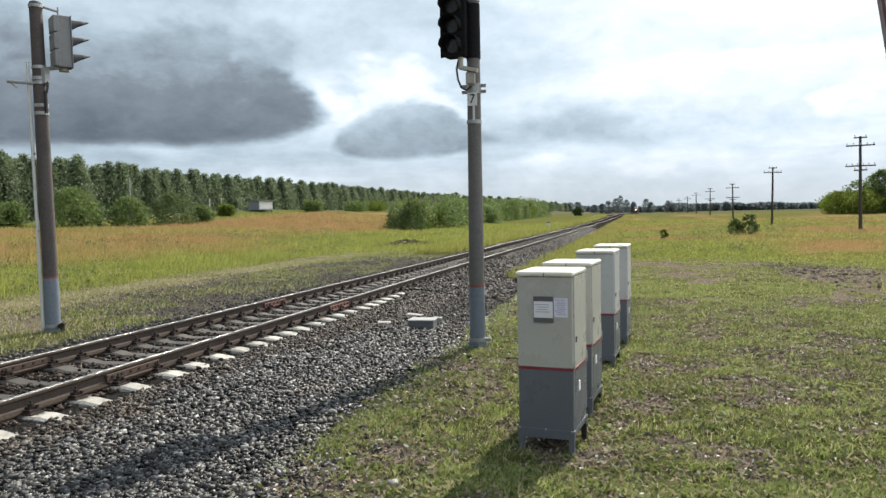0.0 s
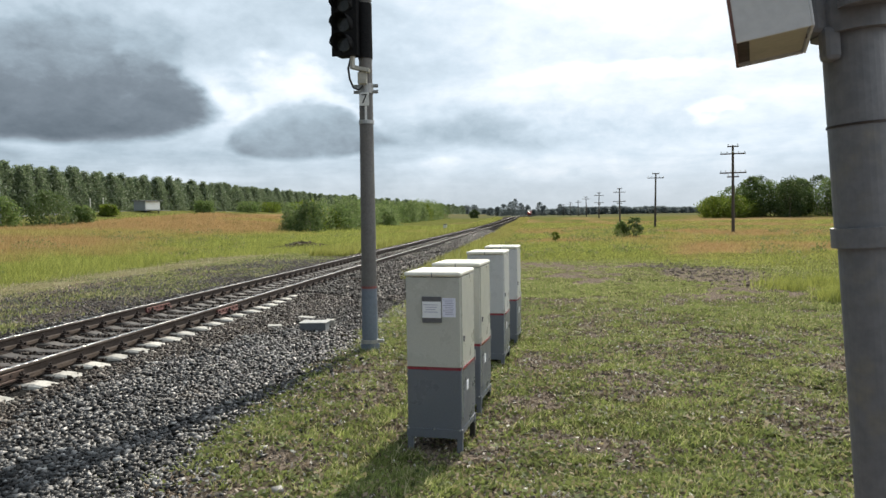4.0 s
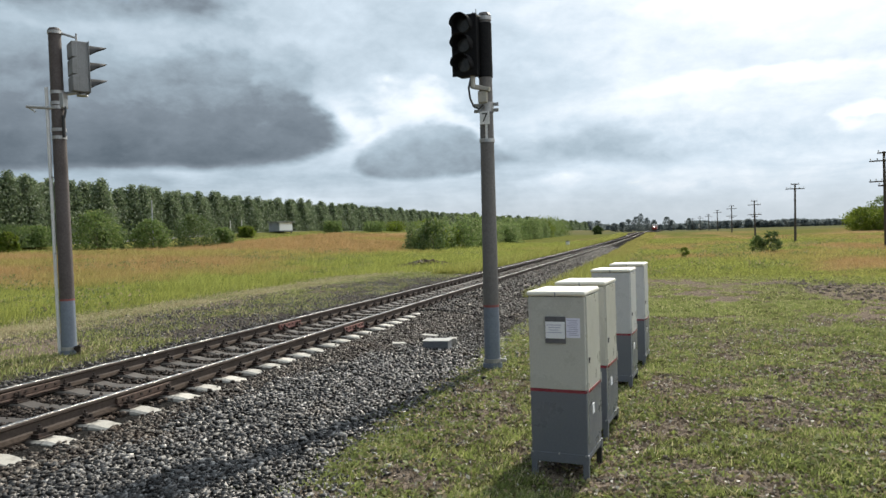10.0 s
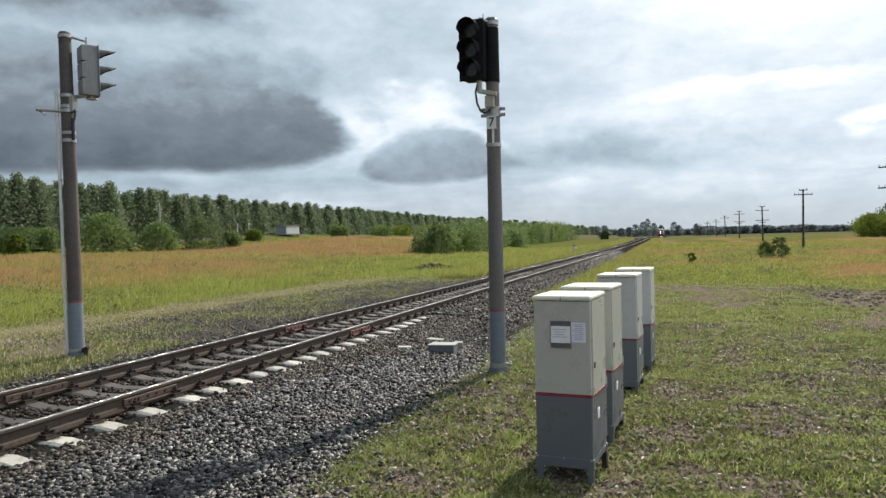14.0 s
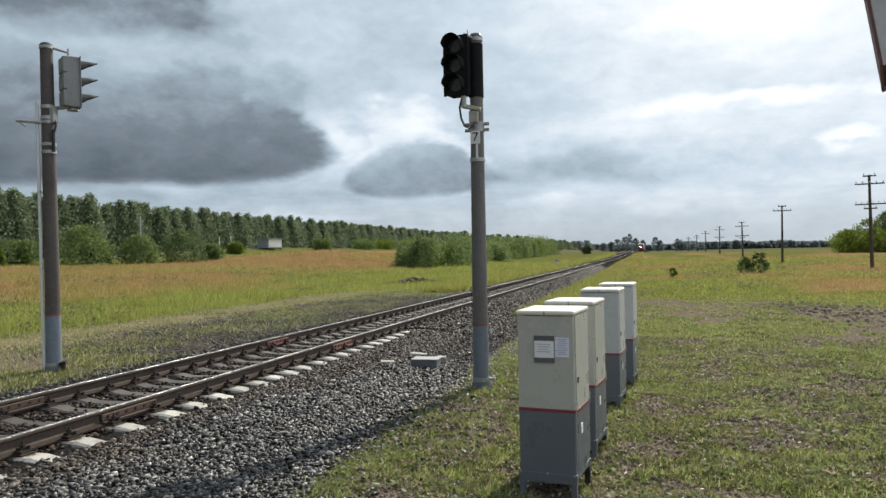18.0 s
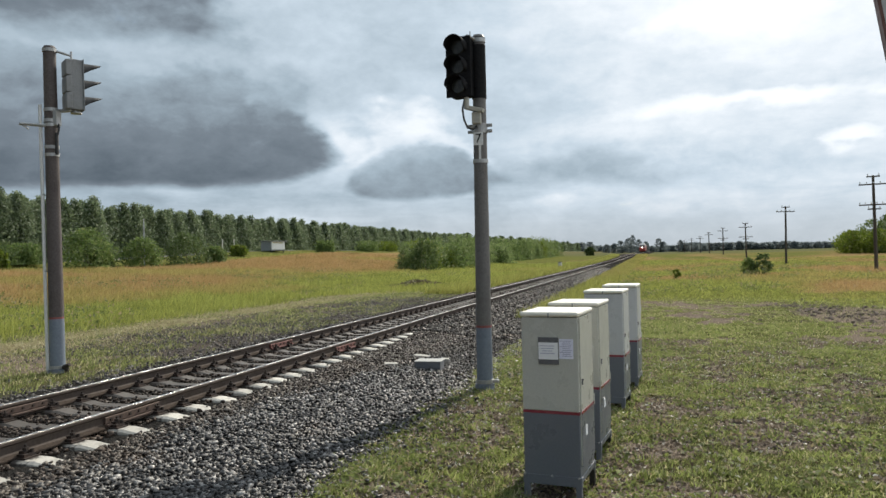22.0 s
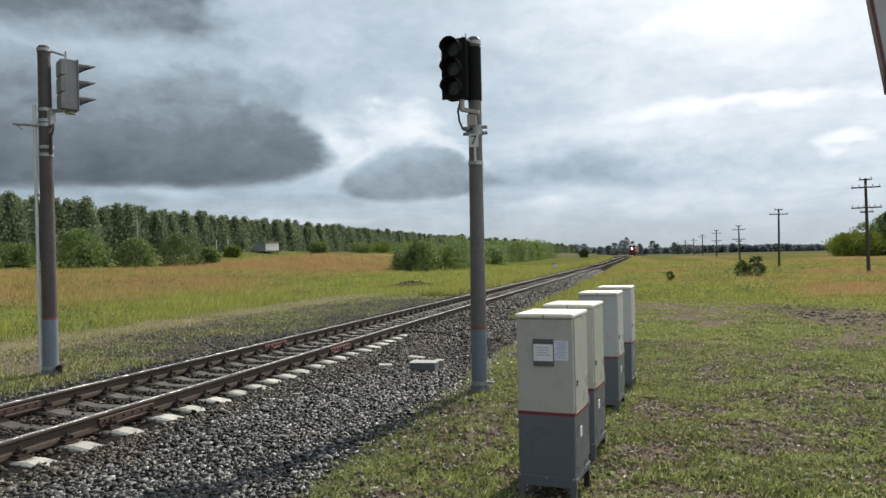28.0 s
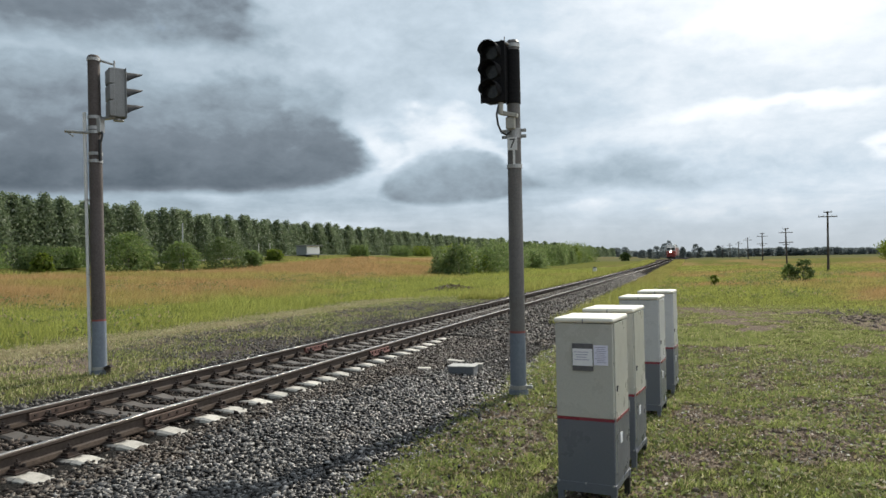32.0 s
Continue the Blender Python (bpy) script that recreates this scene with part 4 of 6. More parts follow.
def extrude_profile(profile, x, z, ys, cap=True):
    bm = B()
    rings = [[bm.verts.new((x + px + float(bend(y)), y, z + pz + float(rise(y)))) for px, pz in profile] for y in ys]
    k = len(profile)
    for r, s in zip(rings, rings[1:]):
        for i in range(k):
            bm.faces.new((r[i], r[(i + 1) % k], s[(i + 1) % k], s[i]))
    if cap:
        bm.faces.new(list(rings[0]))
        bm.faces.new(list(reversed(rings[-1])))
    bmesh.ops.recalc_face_normals(bm, faces=bm.faces)
    return bm


track = thing("railway_track", "single broad-gauge railway track of rusty rails on concrete sleepers", "railway track")
def build_track():
    ys = [-40, 0, 20, 60] + list(range(70, 260, 10)) + [300, 400, 900, 1600]
    for x in (RAIL_NEAR, RAIL_FAR):
        r = part("rail", extrude_profile(rail_profile(), x, RAIL_TOP - 0.18, ys), M_RAIL, track)
        part("rail_foot", extrude_profile([(0.068, -0.003), (0.068, 0.0125), (0.026, 0.0385), (-0.026, 0.0385), (-0.068, 0.0125), (-0.068, -0.003)], x, RAIL_TOP - 0.18, ys), M_RAILFOOT, r, "dusty dark rail foot")
        top = [(0.029, -0.003), (0.022, 0.0), (0.011, 0.0017), (0.0, 0.0022), (-0.011, 0.0017), (-0.022, 0.0), (-0.029, -0.003)]
        part("running_surface", extrude_profile(top, x, RAIL_TOP - 0.0005, ys), M_RAILTOP, r, "bright polished running surface", True)
    # sleepers: tapered concrete, lower in the middle
    bm = B()
    prof = [(-1.37, -0.045), (-1.08, 0.0), (-0.55, -0.0), (-0.4, -0.03), (0.4, -0.03), (0.55, 0.0), (1.08, 0.0), (1.37, -0.045)]
    rows = []
    for px, dz in prof:
        rows.append([bm.verts.new((px, dy, dz + z)) for dy, z in ((-0.14, -0.16), (-0.125, -0.02), (-0.095, 0.0), (0.095, 0.0), (0.125, -0.02), (0.14, -0.16))])
    for a, b in zip(rows, rows[1:]):
        for i in range(5):
            bm.faces.new((a[i], a[i + 1], b[i + 1], b[i]))
    bm.faces.new(rows[0])
    bm.faces.new(list(reversed(rows[-1])))
    bmesh.ops.recalc_face_normals(bm, faces=bm.faces)
    me = bpy.data.meshes.new("sleeper")
    bm.to_mesh(me)
    bm.free()
    me.materials.append(M_SLEEPER)
    # fastening: clip plates, bolt and nut on both sides of a rail
    bm = B()
    for s in (-1, 1):
        box(bm, s * 0.105, 0, 0.02, 0.09, 0.13, 0.04)
        box(bm, s * 0.085, 0, 0.05, 0.06, 0.07, 0.03)
        tube(bm, (s * 0.1, 0, 0.03), (s * 0.1, 0, 0.125), 0.013, 0.012, 6)
        tube(bm, (s * 0.1, 0, 0.07), (s * 0.1, 0, 0.098), 0.027, 0.027, 6)
        tube(bm, (s * 0.13, 0.045, 0.03), (s * 0.13, 0.045, 0.075), 0.018, 0.018, 6)
    box(bm, 0, 0, 0.006, 0.36, 0.17, 0.012)
    mf = bpy.data.meshes.new("fastening")
    bm.to_mesh(mf)
    bm.free()
    mf.materials.append(M_IRON)
    rng = random.Random(4)
    for y in SLEEPER_Y:
        s = new("sleeper", me)
        s.parent = track
        s.matrix_basis = pose(TRACK_X + rng.uniform(-0.03, 0.03), y, SLEEPER_TOP - 0.004, 0, 0, rng.uniform(-1.2, 1.2))
        if y < 40:
            for x in (RAIL_NEAR, RAIL_FAR):
                f = new("fastening", mf)
                f.parent = track
                f.matrix_basis = pose(x, y + rng.uniform(-0.015, 0.015), SLEEPER_TOP - 0.002, 0, 0, rng.uniform(-2, 2))
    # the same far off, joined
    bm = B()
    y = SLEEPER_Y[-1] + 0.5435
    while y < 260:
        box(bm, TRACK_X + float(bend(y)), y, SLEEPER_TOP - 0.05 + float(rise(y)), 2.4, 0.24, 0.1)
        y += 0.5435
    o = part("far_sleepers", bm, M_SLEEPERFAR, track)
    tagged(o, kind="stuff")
    bm = B()
    y = 40.3
    while y < 120:
        for x in (RAIL_NEAR, RAIL_FAR):
            box(bm, x - 0.1 + float(bend(y)), y, SLEEPER_TOP + 0.05 + float(rise(y)), 0.07, 0.1, 0.1)
            box(bm, x + 0.1 + float(bend(y)), y, SLEEPER_TOP + 0.05 + float(rise(y)), 0.07, 0.1, 0.1)
        y += 0.5435
    o = part("far_fastenings", bm, M_IRON, track)
    tagged(o, kind="stuff")

    # bolted joints
    def joint(x, y, material, label):
        for s in (-1, 1):
            bm = B()
            box(bm, x + s * 0.030, y, RAIL_TOP - 0.092, 0.035, 0.92, 0.075, 0.006)
            box(bm, x + s * 0.055, y, RAIL_TOP - 0.145, 0.05, 0.92, 0.022, 0.004)
            bar = part("splice_bar", bm, material, track, label)
            for k in range(6):
                yy = y - 0.38 + k * 0.152
                part("bolt", one_tube((x + s * 0.045, yy, RAIL_TOP - 0.09), (x + s * 0.062, yy, RAIL_TOP - 0.09), 0.017, 0.017, 6), M_IRON, bar)

    joint(RAIL_NEAR, 7.12, M_SPLICE, "rusty bolted splice bar")
    joint(RAIL_FAR, 7.0, M_SPLICE, "rusty bolted splice bar")
    joint(RAIL_NEAR, 13.25, M_SPLICE_RED, "red painted splice bar of an insulated joint")
    joint(RAIL_FAR, 13.55, M_SPLICE_RED, "red painted splice bar of an insulated joint")


build_track()


# ---- signals ----
def signal_head(parent, at, paint, hood_len, lens, back=True, k_h=1.0, hood_paint=None, hood_r=0.145, cuts=(1.0, 0.72, 0.34)):
    head = part("signal_head", one_box(0, 0.0, 0, 0.34, 0.26, 0.98 * k_h, 0.02), paint, parent)
    head.matrix_basis = at
    for k in range(3):
        z = (0.325 - k * 0.325) * k_h
        bm = B()
        box(bm, 0, 0.12, z, 0.36, 0.1, 0.305 * k_h, 0.015)
        part("lamp_housing", bm, paint, head)
        # hood: open-bottomed half tube, tapering forward
        bm = B()
        n = 14
        rings = []
        for j, (yy, cut) in enumerate(((-0.13, cuts[0]), (-0.13 - hood_len * 0.5, cuts[1]), (-0.13 - hood_len, cuts[2]))):
            ring = []
            for rr in (hood_r, hood_r - 0.007):
                ring.append([bm.verts.new((rr * math.sin((i / n - 0.5) * 2 * 2.25 * cut), yy, z + rr * math.cos((i / n - 0.5) * 2 * 2.25 * cut))) for i in range(n + 1)])
            rings.append(ring)
        for a, b in zip(rings, rings[1:]):
            for i in range(n):
                bm.faces.new((a[0][i], a[0][i + 1], b[0][i + 1], b[0][i]))
                bm.faces.new((a[1][i + 1], a[1][i], b[1][i], b[1][i + 1]))
        for e in (0, n):
            for a, b in zip(rings, rings[1:]):
                bm.faces.new((a[0][e], b[0][e], b[1][e], a[1][e]))
        for i in range(n):
            bm.faces.new((rings[-1][0][i], rings[-1][0][i + 1], rings[-1][1][i + 1], rings[-1][1][i]))
        bmesh.ops.recalc_face_normals(bm, faces=bm.faces)
        part("hood", bm, hood_paint or paint, head, smooth=True)
        bm = B()
        tube(bm, (0, -0.128, z), (0, -0.145, z), 0.115, 0.105, 20)
        part("lens", bm, lens, head, "dark unlit lens")
    if back:
        part("back_board", one_box(0, -0.122, 0, 0.42, 0.012, 1.0 * k_h, 0.004), paint, head)
    return head


def clamp(parent, z, r, ears=True):
    bm = B()
    tube(bm, (0, 0, z - 0.03), (0, 0, z + 0.03), r + 0.012, r + 0.012, 18)
    if ears:
        for s in (-1, 1):
            box(bm, s * (r + 0.045), 0, z, 0.09, 0.03, 0.05, 0.004)
            tube(bm, (s * (r + 0.06), -0.05, z), (s * (r + 0.06), 0.05, z), 0.012, 0.012, 6)
    return part("clamp", bm, M_GALV, parent)


def mast_body(parent, h, r0, r1, paint_h, shaft=None):
    def r(z):
        return r0 + (r1 - r0) * z / h

    part("footing", one_tube((0, 0, -0.1), (0, 0, 0.10), r0 + 0.03, r0 + 0.026, 20), M_MASTBLUE, parent)
    part("lower_mast", one_tube((0, 0, 0.0), (0, 0, paint_h), r(0), r(paint_h), 24), M_MASTBLUE, parent, "mast foot painted blue grey", smooth=False)
    part("red_band", one_tube((0, 0, paint_h), (0, 0, paint_h + 0.035), r(paint_h) + 0.001, r(paint_h) + 0.001, 24), M_REDPAINT, parent, "thin dull red painted band")
    part("mast", one_tube((0, 0, paint_h + 0.035), (0, 0, h), r(paint_h), r(h), 24), shaft or M_MAST, parent)
    part("mast_cap", one_tube((0, 0, h), (0, 0, h + 0.04), r(h) + 0.008, r(h) - 0.02, 20), shaft or M_MAST, parent)
    bm = B()
    tube(bm, (0, 0, 0.11), (0, 0, 0.17), r(0) + 0.012, r(0) + 0.012, 20)
    box(bm, r(0) + 0.05, 0, 0.14, 0.1, 0.05, 0.05, 0.005)
    part("foot_clamp", bm, M_GALV, parent)
    return r


def build_signal_near():
    s = thing("railway_signal", "three-lamp black signal, unlit, on a brown mast with blue-grey foot", "signal", pose(-2.55, 11.03, 0.0, 0.3, 0.25, 0))
    r = mast_body(s, 5.52, 0.126, 0.097, 0.98, M_MASTGREY)
    signal_head(s, pose(-0.245, -0.13, 5.03, 0, 0, -10), M_HEADBLACK, 0.2, M_LENS, True, 0.93, None, 0.155, (1.0, 0.88, 0.7))
    part("mast_sleeve", one_tube((0, 0, 4.56), (0, 0, 5.40), r(4.6) + 0.012, r(5.4) + 0.012, 24), M_HEADBLACK, s, "black sheet sleeve round the mast head")
    # top arm and lower bracket
    bm = B()
    tube(bm, (0, 0, 5.44), (0, 0, 5.50), r(5.4) + 0.014, r(5.4) + 0.014, 18)
    tube(bm, (-0.02, -0.08, 5.47), (-0.14, -0.2, 5.52), 0.02, 0.02, 8)
    tube(bm, (-0.10, -0.12, 5.42), (-0.10, -0.12, 5.60), 0.012, 0.008, 6)
    part("top_arm", bm, M_GALV, s)
    bm = B()
    box(bm, 0, 0, 0, 0.30, 0.11, 0.06, 0.006, pose(-0.05, -0.15, 4.38, 0, 14, 0))
    box(bm, -0.02, -0.13, 4.24, 0.14, 0.09, 0.18, 0.01)
    tube(bm, (-0.16, -0.19, 4.38), (-0.16, -0.19, 4.56), 0.04, 0.04, 10)
    part("bracket", bm, M_CASTING, s, "pale cast bracket, sunlight in its colour")
    clamp(s, 4.14, r(4.1))
    clamp(s, 3.98 + 0.12, r(4.0), False)
    clamp(s, 4.07 - 0.02, r(4.0))
    clamp(s, 3.58, r(3.5), False)
    part("cable", hose([(-0.18, -0.2, 4.55), (-0.22, -0.22, 4.38), (-0.20, -0.22, 4.22), (-0.15, -0.2, 4.09), (-0.08, -0.16, 4.06), (-0.02, -0.125, 4.12)], 0.016), M_CABLE, s, "drooping black cable")
    plate = part("number_plate", one_box(0, -0.125, 3.92, 0.15, 0.012, 0.2, 0.003), M_WHITE, s, "small white plate with a black figure 7")
    c = bpy.data.curves.new("figure", "FONT")
    c.body, c.size, c.extrude, c.align_x, c.align_y = "7", 0.2, 0.002, "CENTER", "CENTER"
    t = new("figure_text", c)
    me = bpy.data.meshes.new_from_object(t)
    bpy.data.objects.remove(t)
    me.materials.append(M_BLACK)
    f = new("figure", me)
    f.parent = plate
    f.matrix_basis = pose(0, -0.1335, 3.92, 90, 0, 0)
    part("plate_strip", one_box(0.02, -0.118, 3.71, 0.035, 0.01, 0.22, 0.002), M_WHITE, s)
    return s


def build_signal_far():
    s = thing("railway_signal", "three-lamp grey signal on a tall brown mast with side pipe", "signal", pose(-10.51, 10.75, 0.1, 0.2, -0.5, 0))
    r = mast_body(s, 6.0, 0.132, 0.108, 1.02)
    m = pose(0.33, 0.22, 5.32, 0, 0, 146)
    signal_head(s, m, M_HEADGREY, 0.34, M_LENS, True, 0.95, M_HOOD, 0.13, (0.95, 0.55, 0.16))
    bm = B()
    tube(bm, (0, 0, 5.93), (0, 0, 5.99), r(5.9) + 0.014, r(5.9) + 0.014, 18)
    tube(bm, (0.08, 0.06, 5.96), (0.30, 0.2, 5.88), 0.025, 0.02, 8)
    tube(bm, (0.30, 0.2, 5.80), (0.30, 0.2, 5.96), 0.018, 0.018, 8)
    part("top_arm", bm, M_GALV, s)
    bm = B()
    box(bm, 0.22, 0.14, 4.86, 0.28, 0.1, 0.05, 0.006, pose(0, 0, 0, 0, 0, 0))
    tube(bm, (0.36, 0.22, 4.80), (0.36, 0.22, 4.93), 0.10, 0.06, 12)
    box(bm, 0.13, 0.0, 4.70, 0.1, 0.12, 0.28, 0.01)
    part("bracket", bm, M_GALV, s)
    clamp(s, 4.86, r(4.8), False)
    clamp(s, 4.66, r(4.6), False)
    clamp(s, 4.58, r(4.5), False)
    clamp(s, 4.17, r(4.2), False)
    clamp(s, 4.03, r(4.0), False)
    bm = B()
    tube(bm, (-0.02, -0.1, 4.56), (-0.44, -0.28, 4.60), 0.028, 0.028, 8)
    tube(bm, (-0.42, -0.27, 4.60), (-0.30, -0.22, 4.5), 0.015, 0.015, 8)
    part("step_arm", bm, M_GALV, s)
    part("side_pipe", one_tube((-0.118, -0.112, 0.02), (-0.128, -0.12, 4.95), 0.030, 0.030, 12), M_PIPEWHITE, s, "long white pipe beside the mast")
    part("cable", hose([(0.15, 0, 4.62), (0.21, -0.04, 4.5), (0.2, -0.06, 4.38)], 0.02), M_CABLE, s)
    part("cable_sleeve", one_tube((0.17, -0.06, 4.02), (0.17, -0.06, 4.42), 0.03, 0.03, 10), M_BLACK, s, "black rubber cable sleeve")
    for z in (1.9, 3.3):
        part("pipe_clip", one_box(-0.12, -0.11, z, 0.07, 0.05, 0.03, 0.004), M_GALV, s)
    bm = B()
    tube(bm, (0.2, -0.05, 0.14), (0.34, -0.08, 0.2), 0.05, 0.03, 10)
    tube(bm, (0.26, -0.06, 0.0), (0.26, -0.06, 0.14), 0.04, 0.04, 10)
    part("cable_outlet", bm, M_IRON, s)


build_signal_near()
build_signal_far()


# ---- relay cabinets ----
def relay_cabinet(name, at, label, w=0.51, d=0.6, h=1.59, papers=False, paint=None):
    paint = paint or M_CREAM
    c = thing(name, label, "cabinet", at, "relay cabinets in a row")
    foot, red = 0.13, 0.70
    top = h - 0.05
    body = part("upper_body", one_box(0, 0, (red + 0.0125 + top) / 2, w, d, top - red - 0.0125, 0.006), paint, c)
    part("lower_body", one_box(0, 0, (foot + red - 0.0125) / 2, w, d, red - 0.0125 - foot, 0.006), M_CABGREY, c, "grey painted lower half")
    part("stripe", one_box(0, 0, red, w + 0.002, d + 0.002, 0.025), M_CABRED, c, "red painted stripe")
    lid = part("lid", one_box(0, 0, h - 0.022, w + 0.028, d + 0.035, 0.044, 0.02, None, 3), M_LID, c, "overhanging pale cream lid")
    part("lid_seam", one_box(0.0, -d / 2 - 0.0215, h - 0.028, 0.008, 0.004, 0.036), M_CABGREY, lid)
    # door on the side away from the track
    door = part("door", one_box(w / 2 + 0.006, 0, (top + 0.2) / 2 + 0.02, 0.012, d - 0.07, top - 0.24, 0.003), paint, c, "door panel with grey lower half")
    part("door_lower_panel", one_box(w / 2 + 0.0135, 0, (red + 0.22) / 2, 0.003, d - 0.075, red - 0.24), M_CABGREY, door)
    part("door_stripe", one_box(w / 2 + 0.0145, 0, red, 0.005, d - 0.072, 0.024), M_CABRED, door)
    bm = B()
    box(bm, w / 2 + 0.018, -d / 2 + 0.075, 0.97, 0.012, 0.012, 0.05, 0.003)
    tube(bm, (w / 2 + 0.012, -d / 2 + 0.075, 0.99), (w / 2 + 0.028, -d / 2 + 0.075, 0.99), 0.008, 0.008, 8)
    part("handle", bm, M_PLATEGREY, door)
    part("label_plate", one_box(w / 2 + 0.017, -d / 2 + 0.2, 0.52, 0.004, 0.07, 0.09), M_PAPER, door, "small white label")
    for yy in (-0.22, 0.22):
        part("hinge", one_tube((w / 2 + 0.012, d / 2 - 0.03, 0.9 + yy), (w / 2 + 0.012, d / 2 - 0.03, 1.0 + yy), 0.01, 0.01, 8), M_CREAM, door)
    # frame with legs
    bm = B()
    for s in (-1, 1):
        box(bm, 0, s * (d / 2 - 0.02), foot - 0.03, w + 0.02, 0.055, 0.085, 0.003)
        box(bm, s * (w / 2 - 0.02), 0, foot - 0.015, 0.05, d, 0.05, 0.003)
    part("base_frame", bm, M_CABGREY, c)
    for sx in (-1, 1):
        for sy in (-1, 1):
            part("leg", one_box(sx * (w / 2 - 0.02), sy * (d / 2 - 0.02), 0.02, 0.05, 0.05, 0.22, 0.003), M_CABGREY if sy < 0 else M_BLACKIRON, c)
    for sx, zz in ((-w / 2 + 0.01, foot + 0.01), (0.0, foot + 0.012), (w / 2 - 0.012, foot + 0.01)):
        part("bolt", one_tube((sx, -d / 2 - 0.004, zz), (sx, -d / 2 - 0.022, zz), 0.009, 0.009, 6), M_GALV, c)
    if papers:
        hold = part("card_holder", one_box(-0.008, -d / 2 - 0.006, 1.245, 0.185, 0.012, 0.24, 0.004), M_PLATEGREY, c, "dark grey card holder on the cabinet front")
        part("card", one_box(-0.008, -d / 2 - 0.0135, 1.245, 0.177, 0.004, 0.15), M_PAPER, hold, "white card with faded lines")
        for k in range(4):
            part("print_line", one_box(-0.018 + 0.004 * (k % 2), -d / 2 - 0.016, 1.29 - k * 0.022, 0.13 - 0.02 * (k % 3), 0.002, 0.006), M_INK, hold)
        sheet = part("paper_sheet", one_box(0.152, -d / 2 - 0.003, 1.265, 0.125, 0.004, 0.175), M_PAPERLILAC, c, "pale lilac printed paper sheet")
        for k in range(9):
            part("print_line", one_box(0.152 + 0.006 * ((k * 7) % 3 - 1), -d / 2 - 0.0055, 1.335 - k * 0.0165, 0.095 - 0.012 * ((k * 5) % 3), 0.002, 0.006), M_INK, sheet)
    return c


CAB = [(-0.86, 6.71, 0.0, -7.0, True), (-0.775, 7.95, 0.0, -7.0, False), (-0.62, 10.36, 0.0, -5.5, False), (-0.475, 12.05, 0.0, -5.0, False)]
for i, (x, y, z, a, p) in enumerate(CAB):
    relay_cabinet("relay_cabinet", pose(x, y, z, 0, 0, a), "cream and grey steel relay cabinet with red stripe and papers" if p else ("cream and grey steel relay cabinet with a red stripe" if i < 2 else "pale grey steel relay cabinet with a red stripe"), papers=p, paint=M_CREAM if i < 2 else M_PALEGREY)


# ---- cable box beside the track ----
def build_cable_box():
    b = thing("cable_box", "low grey trackside cable box with a pale lid, sunk in ballast", "cable box", pose(-3.86, 12.35, 0.02, 0, 0, 4))
    part("body", one_box(0, 0, 0.10, 0.46, 0.34, 0.24, 0.012), M_BOXGREY, b)
    part("lid", one_box(0, 0, 0.226, 0.49, 0.37, 0.018, 0.006), M_BOXLID, b)
    s = thing("concrete_offcut", "small pale concrete block lying on the ballast", "block", pose(-3.75, 12.95, 0.12, 4, 0, 14))
    part("block", one_box(0, 0, 0.03, 0.16, 0.12, 0.1, 0.012), M_CONCRETE, s)
    for x, y, a, w in ((-4.55, 12.2, 20, 0.24), (-4.35, 13.4, -12, 0.34)):
        s = thing("concrete_slab", "flat broken concrete slab lying on the ballast", "slab", pose(x, y, float(bed_height(x)) + 0.03, 3, 2, a), "broken slabs by the cable box")
        part("slab", one_box(0, 0, 0.01, w, 0.16, 0.045, 0.01), M_CONCRETE, s)


build_cable_box()


